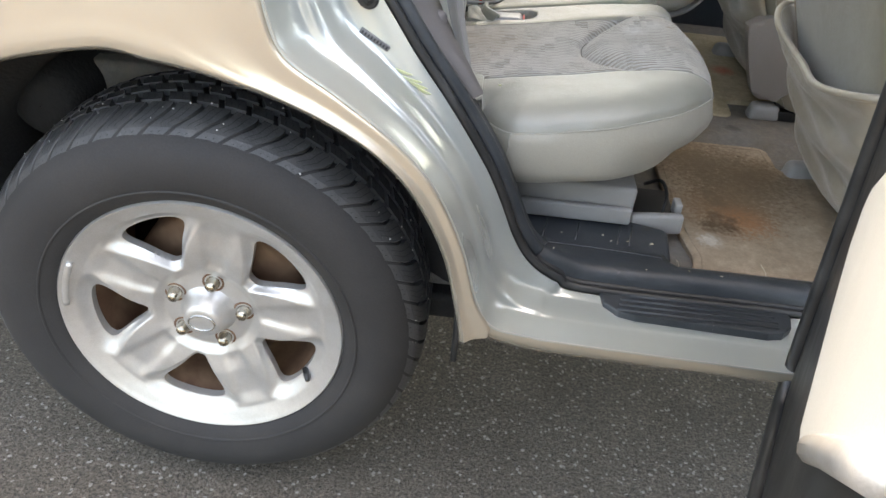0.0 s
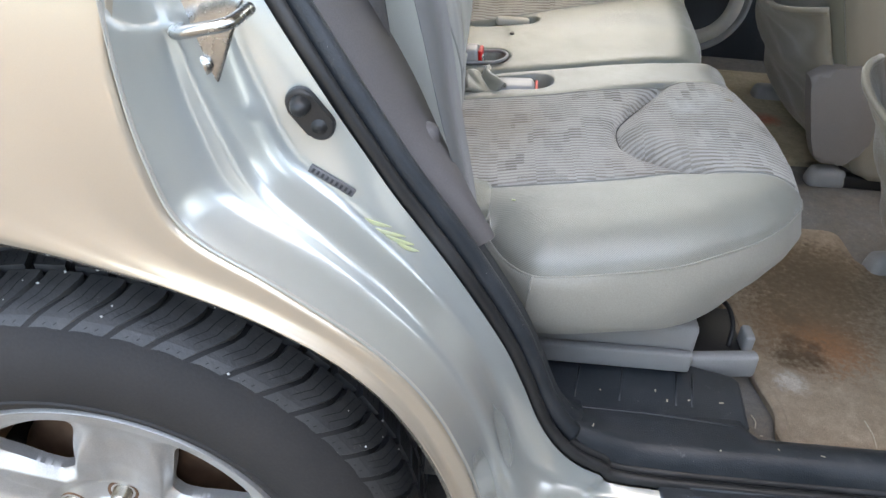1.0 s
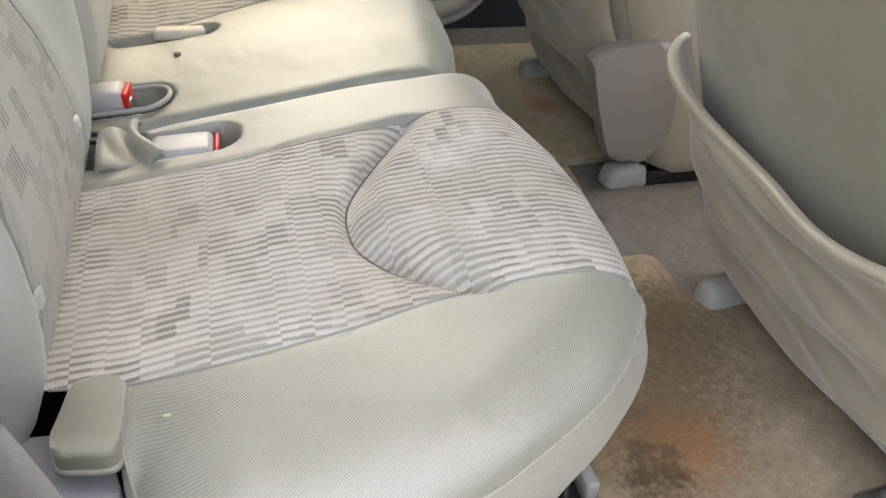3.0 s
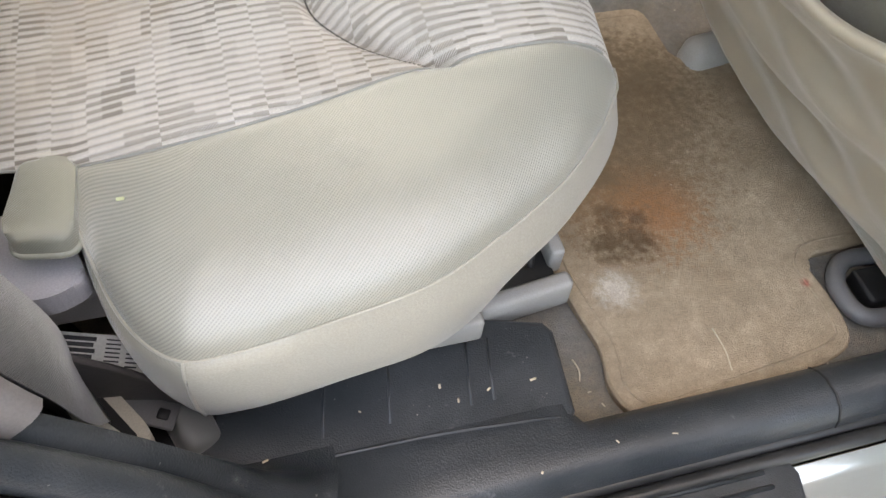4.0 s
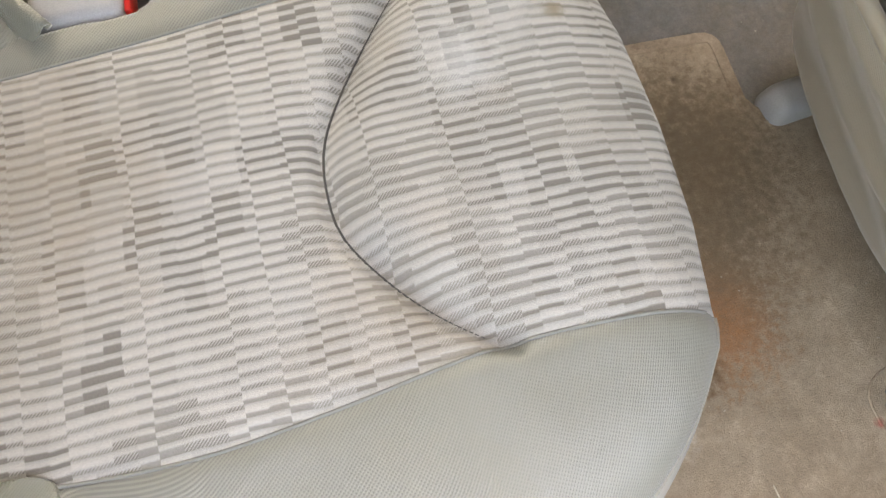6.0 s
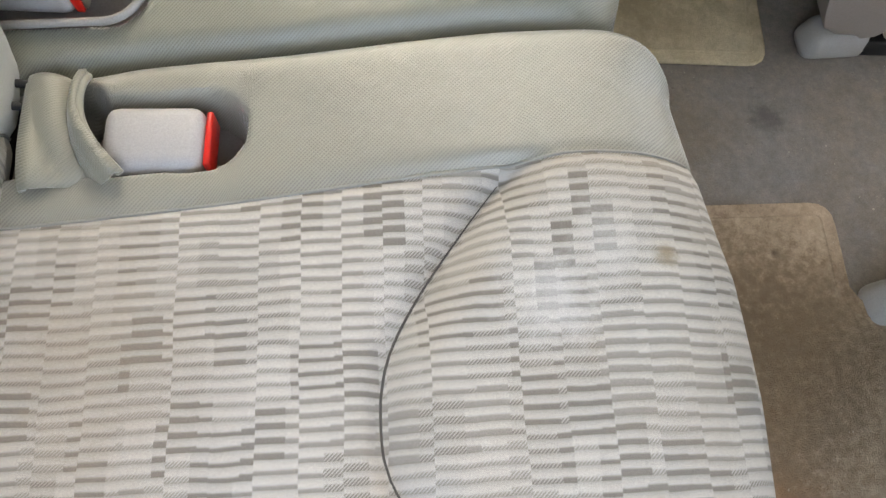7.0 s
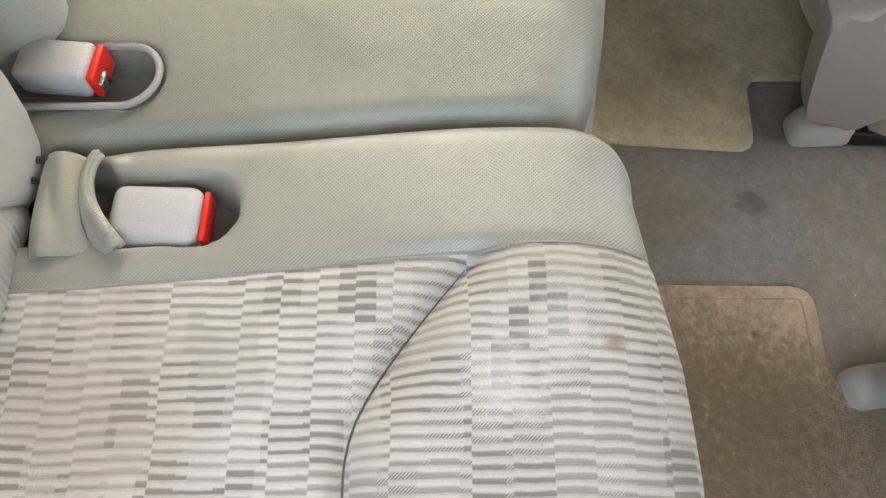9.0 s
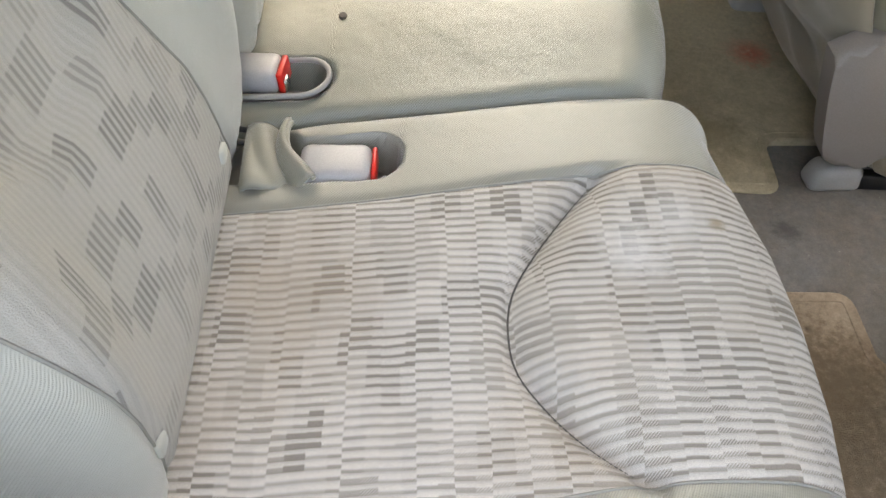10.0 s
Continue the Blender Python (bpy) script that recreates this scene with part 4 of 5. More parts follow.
def slot(pts, x, y, depth, soft):
    """How far the top sinks inside a round-ended slot."""
    (x0, x1, yc, half) = pts
    d = np.hypot(np.maximum(x - x1, 0) + np.minimum(x - x0, 0), y - yc)
    return depth * (1 - smooth01(d, half - soft, half))


def stadium(x0, x1, y, r, z0, z1):
    """A flat round-ended pad."""
    t = np.linspace(-math.pi / 2, math.pi / 2, 12)
    o = [(x1 + r * math.cos(a), y + r * math.sin(a)) for a in t] + [(x0 - r * math.cos(a), y - r * math.sin(a)) for a in t]
    return slab(o, z0, z1, 0.002)


def build_right_seat():
    seat = thing("rear_car_seat", (0.55, 0.45, 0.42), "grey-beige rear seat with patterned fabric and smooth bolsters, lightly soiled", "car seat")
    n = 150
    e0 = curve([(0.392, 0.336), (0.390, 0.290), (0.408, 0.232), (0.436, 0.196), (0.470, 0.190), (0.530, 0.193), (0.590, 0.199), (0.634, 0.216), (0.697, 0.252), (0.737, 0.288), (0.764, 0.324)], n)
    f1 = curve([(0.335, 0.345), (0.395, 0.334), (0.468, 0.330), (0.534, 0.336), (0.600, 0.345), (0.642, 0.349), (0.717, 0.347), (0.768, 0.342)], n)
    f2 = curve([(0.325, 0.590), (0.370, 0.592), (0.460, 0.598), (0.554, 0.605), (0.640, 0.613), (0.686, 0.617), (0.762, 0.612)], n)
    e3 = curve([(0.330, 0.690), (0.395, 0.701), (0.443, 0.703), (0.500, 0.704), (0.563, 0.707), (0.637, 0.711), (0.690, 0.711), (0.718, 0.706), (0.738, 0.692), (0.752, 0.660)], n)
    low = np.vstack([e0[20:], [(0.768, 0.346), (0.7765, 0.40), (0.7795, 0.47), (0.776, 0.54), (0.762, 0.612), (0.7535, 0.660)]])
    smile = curve(SMILE, 60)

    def height(x, y):
        z = seat_top(x)
        d = near_line(x, y, low)
        w, h = 0.075, 0.037
        t = np.clip(1 - d / w, 0, 1)
        front_roll = h * (1 - np.sqrt(np.maximum(1 - t ** 2.3, 0)))
        d = near_line(x, y, e3)
        t = np.clip(1 - d / 0.022, 0, 1)
        z = z - np.maximum(front_roll, 0.020 * (1 - np.sqrt(np.maximum(1 - t ** 2.5, 0))))
        # puffed panels between the seams
        for line in (f1, f2):
            q = near_line(x, y, line[::4])
            z = z - 0.0022 * np.exp(-(q / 0.005) ** 2)
        q = near_line(x, y, smile)
        ahead = x - np.interp(np.clip(y, 0.351, 0.613), [p[1] for p in SMILE[::-1]], [p[0] for p in SMILE[::-1]])
        inside = smooth01(y, 0.348, 0.41) * (1 - smooth01(y, 0.60, 0.625))
        sewn = smooth01(y, 0.334, 0.352) * (1 - smooth01(y, 0.604, 0.618))
        front = smooth01(ahead, 0.0, 0.036)
        z = z + inside * (0.008 * front * np.exp(-np.maximum(ahead, 0) / 0.09)) - sewn * (0.0085 * np.exp(-(q / 0.0062) ** 2) + 0.0045 * np.exp(-(q / 0.020) ** 2)) - inside * 0.006 * (1 - front) * np.exp(np.minimum(ahead, 0) / 0.05)
        z = z + 0.0015 * np.sin(31 * x + 9 * y) * np.sin(23 * y - 7 * x)
        z = z - slot((0.395, 0.457, 0.648, 0.0275), x, y, 0.050, 0.006)
        z = z - slot((0.30, 0.366, 0.657, 0.036), x, y, 0.035, 0.010)
        return z

    def strip(a, b, m, bulge=0.0):
        rows = []
        for v in np.linspace(0, 1, m):
            p = a * (1 - v) + b * v
            u = np.linspace(0, 1, n)
            p = p + np.stack([bulge * 4 * v * (1 - v) * smooth01(u, 0.75, 1.0), np.zeros(n)], 1)
            rows.append(np.stack([p[:, 0], p[:, 1], height(p[:, 0], p[:, 1])], 1))
        return rows

    s1, s2, s3 = strip(e0, f1, 46), strip(f1, f2, 110, 0.010), strip(f2, e3, 44)
    part("outer_bolster", grid(s1), BOLSTER, seat, "smooth grey-green twill bolster").modifiers.clear()
    part("fabric_panel", grid(s2), FABRIC, seat, "pale ribbed block-pattern seat fabric, slightly stained")
    part("inner_bolster", grid(s3), BOLSTER, seat, "smooth grey-green twill bolster")
    # skirt round the outer side and the front
    rim = np.vstack([s1[0][4:], np.array([r[-1] for r in s1[1:]]), np.array([r[-1] for r in s2[1:]]), np.array([r[-1] for r in s3[1:]]), s3[-1][::-1][1:60]])
    tang = np.gradient(rim, axis=0)
    out = np.stack([tang[:, 1], -tang[:, 0], np.zeros(len(rim))], 1)
    out /= np.linalg.norm(out, axis=1)[:, None] + 1e-9
    for _ in range(12):
        out[1:-1] = (out[:-2] + 2 * out[1:-1] + out[2:]) / 4
    frontness = smooth01(rim[:, 0], 0.62, 0.78)
    corner = smooth01(rim[:, 0], 0.56, 0.66) * (1 - smooth01(rim[:, 1], 0.31, 0.36))
    rings = [rim]
    for push, z in ((0.0030, 0.638), (0.0055, 0.62), (0.0065, 0.60), (0.005, 0.575), (0.0, 0.560), (-0.012, 0.550), (-0.06, 0.545)):
        inward = push - frontness * max(0.0, 0.63 - z) * 0.40 + corner * float(np.interp(z, (0.55, 0.60, 0.62, 0.638), (-0.006, 0.000, 0.005, 0.0085)))
        q = rim + out * np.asarray(inward)[..., None]
        q[:, 2] = np.minimum(rim[:, 2] - 0.002, z + 0.006 * np.sin(rim[:, 0] * 22 + 1.0) * (z < 0.57) + 0.02 * frontness * (z < 0.60))
        rings.append(q)
    a, b = 146 + 45 - 1, 146 + 45 + 109 - 1
    turn = int(np.argmax(rim[:, 0] > 0.440))
    part("side_twill", grid([r[:turn + 1] for r in rings]), BOLSTER, seat)
    part("side_cover", grid([r[turn:a + 1] for r in rings]), SIDE, seat, "beige vinyl side of the cushion")
    part("seam", tube(np.array([r[turn] for r in rings[:-1]]) + np.array([0, -0.0006, 0]), 0.0012, 6), SIDE, seat)
    part("front_fabric", grid([r[a:b + 1] for r in rings]), FABRIC, seat)
    part("front_bolster", grid([r[b:] for r in rings]), BOLSTER, seat)
    part("seam", tube((rim + out * 0.0006)[6:a], 0.0012, 6), SIDE, seat)
    for line in (f1, f2):
        q = np.stack([line[:, 0], line[:, 1], height(line[:, 0], line[:, 1]) + 0.0002], 1)
        part("seam", tube(q[2:-4], 0.0011, 6), SEAM, seat)
    q = np.stack([smile[:, 0], smile[:, 1], height(smile[:, 0], smile[:, 1]) + 0.0003], 1)
    # A dark cord along the fold paints its shade.
    part("crease", tube(q[2:-3], [0.0003 + 0.0006 * math.sin(math.pi * i / 54) for i in range(55)], 6), CREASE, seat, "sewn crease across the fabric, its fold shade painted as a dark cord")
    part("pocket_liner", stadium(0.400, 0.460, 0.648, 0.0225, 0.600, 0.628), TAUPE, seat, "mauve-grey lining of the buckle pocket")
    # corner flap beside the backrest
    flap = [(0.349, 0.292), (0.352, 0.279), (0.389, 0.273), (0.391, 0.300), (0.392, 0.337), (0.380, 0.342), (0.356, 0.345)]
    part("corner_flap", slab(round_outline(flap, 0.012, 4), 0.644, 0.6625, 0.005, 3), FLAP, seat, "small padded corner flap", sharp=60)
    part("flap_piping", tube([(x, y, 0.6455) for x, y in round_outline(flap, 0.012)], 0.0024, 8, True), FLAP, seat)
    part("crumb", rbox((0.418, 0.296, 0.6645), (0.005, 0.0025, 0.0015), 0.0005, 1), YELLOW, seat)
    # plinth below
    base = seat
    part("plinth", rbox((0.545, 0.48, 0.483), (0.255, 0.42, 0.065), 0.008), GREY, base)
    part("plinth_lip", rbox((0.560, 0.262, 0.468), (0.215, 0.014, 0.030), 0.004), GREY, base)
    strip = round_outline([(0.240, 0.345), (0.362, 0.338), (0.378, 0.302), (0.385, 0.277), (0.362, 0.266), (0.240, 0.278)], 0.010)
    part("side_trim", slab(strip, 0.594, 0.614, 0.006, 3), LAVENDER, base, "lavender-grey plastic side trim")
    # Near-black slab added for the shade below the cushion side.
    part("side_shield_shade", slab([(0.30, 0.285), (0.41, 0.262), (0.440, 0.215), (0.425, 0.208), (0.385, 0.235), (0.30, 0.245)], 0.42, 0.440, 0.008, 3), DARK, base)
    part("inner_shelf", slab([(0.24, 0.290), (0.350, 0.290), (0.388, 0.290), (0.396, 0.305), (0.385, 0.335), (0.24, 0.335)], 0.545, 0.576, 0.008, 3), TAUPE, base, "mauve-grey plastic shelf beside the cushion")
    part("bracket", rbox((0.720, 0.291, 0.443), (0.094, 0.018, 0.038), 0.006, 3, Euler((0, radians(-2), radians(6))).to_matrix()), GREY, base)
    part("bracket_post", rbox((0.762, 0.335, 0.450), (0.014, 0.03, 0.035), 0.004), GREY, base)
    # Solid dark box in place of the shaded gap behind the bracket.
    part("gap_shade", rbox((0.715, 0.36, 0.432), (0.09, 0.11, 0.022), 0.004), DARK, base)
    wire = curve([(0.735, 0.32, 0.45), (0.742, 0.345, 0.47), (0.735, 0.38, 0.48), (0.715, 0.41, 0.455)], 20)
    part("cable", tube(wire, 0.0035, 8), DARK, base)
    return seat


def build_left_seat():
    seat = thing("rear_bench", (0.55, 1.15, 0.42), "wide grey-green rear bench seat with buckle pockets", "car seat")
    n = 110
    near = curve([(0.325, 0.693), (0.395, 0.7035), (0.443, 0.7055), (0.500, 0.7065), (0.563, 0.7095), (0.637, 0.7135), (0.692, 0.7135), (0.722, 0.713)], n)
    mid = curve([(0.325, 0.912), (0.400, 0.930), (0.470, 0.947), (0.560, 0.973), (0.640, 0.998), (0.700, 1.014), (0.742, 1.026)], n)
    far = curve([(0.325, 1.42), (0.45, 1.425), (0.60, 1.42), (0.70, 1.39), (0.735, 1.35), (0.748, 1.32), (0.745, 1.30)], n)
    smile = curve([(0.640, 0.999), (0.592, 1.020), (0.565, 1.060), (0.556, 1.110), (0.562, 1.165), (0.590, 1.215), (0.640, 1.255)], 50)
    u = np.linspace(0, 1, n)

    def top(p, v):
        x = p[:, 0] + smooth01(u, 0.7, 1.0) * 0.021 * (1 - (2 * v - 1) ** 6)
        y = p[:, 1]
        z = seat_top(x) - 0.004 + 0.016 * smooth01(y, 0.70, 0.84)
        edge = np.minimum(np.linalg.norm(p - near, axis=1), np.linalg.norm(p - far, axis=1))
        t = np.clip(1 - edge / 0.020, 0, 1)
        z = z - 0.020 * (1 - np.sqrt(np.maximum(1 - t ** 2.6, 0)))
        t = np.clip(1 - (1 - u) * 0.43 / 0.06, 0, 1)
        z = z - 0.05 * (1 - np.sqrt(np.maximum(1 - t ** 2.2, 0)))
        off = np.linalg.norm(p - mid, axis=1)
        z = z - 0.004 * np.exp(-(off / 0.007) ** 2) + (0.016 * smooth01(off, 0.0, 0.07) if v > 0.5 else 0.0) + 0.0015 * np.sin(19 * x + 7 * y) * np.sin(13 * y)
        z = z - 0.006 * np.exp(-(near_line(x, y, smile[::3]) / 0.009) ** 2)
        z = z - slot((0.30, 0.392, 0.757, 0.027), x, y, 0.045, 0.008)
        z = z - slot((0.36, 0.455, 0.900, 0.018), x, y, 0.03, 0.010)
        return np.stack([x, y, z], 1)

    inner = [top(near * (1 - f) + mid * f, 0.5 * f) for f in np.linspace(0, 1, 80)]
    outer = [top(mid * (1 - f) + far * f, 0.5001 + 0.4999 * f) for f in np.linspace(0, 1, 80)]
    rows = inner + outer[1:]
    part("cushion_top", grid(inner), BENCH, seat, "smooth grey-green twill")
    part("fabric_panel", grid(outer), FABRIC, seat, "pale ribbed seat fabric of the far seat")
    part("seam", tube(inner[-1][2:-3] + np.array([0, 0, 0.0004]), 0.0011, 6), SEAM, seat)
    q = np.stack([smile[:, 0], smile[:, 1], np.interp(smile[:, 0], (0.5, 0.7), (float(seat_top(0.5)), float(seat_top(0.7)))) + 0.012 + 0.0095 * smooth01(np.linalg.norm(smile - smile[0], axis=1), 0.0, 0.05)], 1)
    # Same painted fold shade on the far seat.
    part("crease", tube(q[2:], 0.0010, 6), CREASE, seat)
    rim = np.vstack([rows[0], np.array([r[-1] for r in rows[1:]])])
    rings = [rim]
    for k, z in ((0.0, 0.63), (0.006, 0.60), (-0.01, 0.56), (-0.05, 0.55)):
        q = rim.copy()
        q[:, 0] += np.where(np.arange(len(rim)) >= n, k * 2, 0)
        q[:, 2] = np.minimum(rim[:, 2] - 0.002, z)
        rings.append(q)
    part("cushion_front", grid(rings), SIDE, seat, "beige vinyl front of the bench")
    part("bench_base", rbox((0.55, 1.12, 0.478), (0.26, 0.80, 0.15), 0.01), GREY, seat)
    part("pocket_liner", stadium(0.310, 0.392, 0.757, 0.0225, 0.595, 0.628), TAUPE, seat, "mauve-grey lining of the buckle pocket")
    lip = [(x, y, float(seat_top(x)) + 0.0025) for x, y in [(0.30, 0.7305), (0.35, 0.7305)] + [(0.388 + 0.0265 * math.cos(a), 0.757 + 0.0265 * math.sin(a)) for a in np.linspace(-1.5, 1.5, 16)] + [(0.35, 0.7835), (0.30, 0.7835)]]
    part("pocket_rim", tube(lip, 0.0028, 8), GREY, seat, "pale grey plastic rim of the buckle pocket")
    part("burn_mark", slab([(0.423 + 0.004 * math.cos(t), 0.836 + 0.005 * math.sin(t)) for t in np.linspace(0, 6.28, 8, endpoint=False)], 0.665, 0.6785, 0), CREASE, seat)
    return seat


def rest_x(z):
    """Where the padded front of a backrest stands at each height."""
    return np.interp(z, (0.585, 0.62, 0.655, 0.69, 0.72, 0.76, 0.80, 0.87, 0.95, 1.30), (0.305, 0.326, 0.339, 0.345, 0.3455, 0.341, 0.333, 0.314, 0.291, 0.190))


def backrest(rest, y0, y1, fabric):
    """A leaning padded backrest; between y0 and y1."""
    zs = np.concatenate([np.linspace(0.585, 0.70, 20), np.linspace(0.706, 1.30, 70)])
    m = 91
    cut = (18, 72)
    rows = []
    for z in zs:
        lo = y0 + np.interp(z, (0.58, 0.64, 0.71, 0.82, 0.90, 1.3), (0.085, 0.075, 0.060, 0.042, 0.030, 0.06))
        hi = y0 + np.interp(z, (0.58, 0.655, 0.715, 0.79, 0.87, 1.3), (0.385, 0.352, 0.320, 0.303, 0.268, 0.25)) if fabric else y1 - 0.09
        y = np.concatenate([np.linspace(y0, lo, cut[0] + 1), np.linspace(lo, hi, cut[1] - cut[0] + 1)[1:], np.linspace(hi, y1, m - cut[1])[1:]])
        edge = np.minimum(y - y0, y1 - y)
        x = rest_x(z) - 0.075 * np.clip(1 - edge / 0.05, 0, 1) ** 2.2
        wing = np.exp(-((edge - 0.055) / 0.035) ** 2) * 0.020 * smooth01(np.array(z), 0.68, 0.85)
        x = x + wing - 0.10 * np.clip((z - 1.24) / 0.06, 0, 1) ** 2
        for q in (lo, hi):
            x = x - 0.004 * np.exp(-((y - q) / 0.006) ** 2)
        if fabric:
            d = np.hypot((y - 0.47) / 0.105, (z - 0.985) / 0.125)
            x = x - 0.012 * (1 - smooth01(d, 0.9, 1.04))
        rows.append(np.stack([x, y, np.full(m, z)], 1))
    if fabric:
        a, b = cut
        part("fabric_panel", grid([r[a:b + 1] for r in rows]), BACKFAB, rest, "pale fabric with scattered striped blocks")
        part("side_bolster", grid([r[:a + 1] for r in rows]), BACKTWILL, rest)
        part("side_bolster", grid([r[b:] for r in rows]), BACKTWILL, rest)
        for j in (a, b):
            part("seam", tube(np.array([r[j] for r in rows]) + np.array([0.0005, 0, 0]), 0.0011, 6), SEAM, rest)
    else:
        part("front_pad", grid(rows), BACKTWILL, rest)
    back = [np.array([r[j] for r in rows]) for j in (0, m - 1)]
    for q in back:
        part("side_pad", grid([q, q + np.array([-0.05, 0.0, 0.0]), q + np.array([-0.09, 0.0, 0.0])]), BACKTWILL, rest)
    hard = [[(p[0] - 0.10, p[1], p[2]) for p in r] for r in rows[::4]]
    part("back_board", grid(hard), MAUVE, rest)
    return rest


def build_backrests(right, bench):
    b = backrest(right, 0.300, 0.742, True)
    for y, z in ((0.597, 0.717), (0.362, 0.717)):
        x = float(rest_x(z))
        part("button", rbox((x + 0.0005, y, z), (0.006, 0.014, 0.014), 0.003, 3), BACKTWILL, b)
    backrest(bench, 0.752, 1.54, False)


def build_buckles():
    one = thing("belt_buckle", (0.43, 0.64, 0.63), "light grey belt buckle with a red release button in its pocket", "belt buckle", "rear belt buckles")
    body = rbox((0.4265, 0.6455, 0.655), (0.062, 0.044, 0.026), 0.009, 4, Euler((0, radians(-4), radians(-2))).to_matrix())
    part("buckle_body", body, BUCKLE, one)
    part("red_button", rbox((0.4598, 0.6445, 0.6565), (0.0042, 0.037, 0.020), 0.0015, 2, Euler((0, radians(-4), radians(-2))).to_matrix()), RED, one, "red release button")
    flap = thing("elastic_flap", (0.37, 0.65, 0.65), "puckered grey fabric flap over the buckle stalk", "fabric flap")
    sheet = []
    for v in np.linspace(0, 1, 20):
        y = 0.616 + 0.072 * v
        x1 = 0.4105 - 0.024 * v - 0.012 * math.sin(math.pi * v)
        u = np.linspace(0, 1, 20)
        z = 0.660 + 0.004 * math.sin(math.pi * v) + 0.012 * np.exp(-((u - 0.97) / 0.10) ** 2) - 0.006 * np.exp(-((u - 0.72) / 0.12) ** 2) - 0.014 * (u < 0.08) + 0.002 * np.sin(9 * u + 5 * v)
        sheet.append(np.stack([0.347 + (x1 - 0.347) * u, y + 0.006 * (u - 0.5) * (1 - 2 * v), z - 0.012 * np.clip(np.abs(2 * v - 1) - 0.8, 0, 1)], 1))
    part("flap_cloth", grid(sheet, flip=True), FLAP, flap, thick=0.005)
    part("flap_hem", tube(np.array([q[-1] for q in sheet]), 0.0026, 8), FLAP, flap)
    for y in (0.668, 0.684):
        part("elastic_cord", tube(curve([(0.318, y + 0.004, 0.652), (0.334, y + 0.002, 0.660), (0.352, y, 0.660)], 10), 0.0028, 8), DARK, flap, "black elastic cord")
    two = thing("belt_buckle", (0.36, 0.76, 0.63), "light grey belt buckle with a red release button beside the backrest", "belt buckle", "rear belt buckles")
    turn = Euler((0, radians(-6), radians(-6))).to_matrix()
    part("buckle_body", rbox((0.341, 0.762, 0.661), (0.055, 0.035, 0.026), 0.006, 3, turn), BUCKLE, two)
    part("red_button", rbox((0.3715, 0.7595, 0.663), (0.006, 0.031, 0.022), 0.0015, 2, turn), RED, two, "red release button")
    part("latch_slot", rbox((0.3745, 0.752, 0.6595), (0.004, 0.012, 0.012), 0.001, 1, turn), STEEL, two)
    three = thing("belt_buckle", (0.42, 0.885, 0.65), "pale belt buckle lying in the bench pocket", "belt buckle", "rear belt buckles")
    part("buckle_body", rbox((0.425, 0.902, 0.676), (0.060, 0.020, 0.014), 0.005, 3), BEIGE, three)


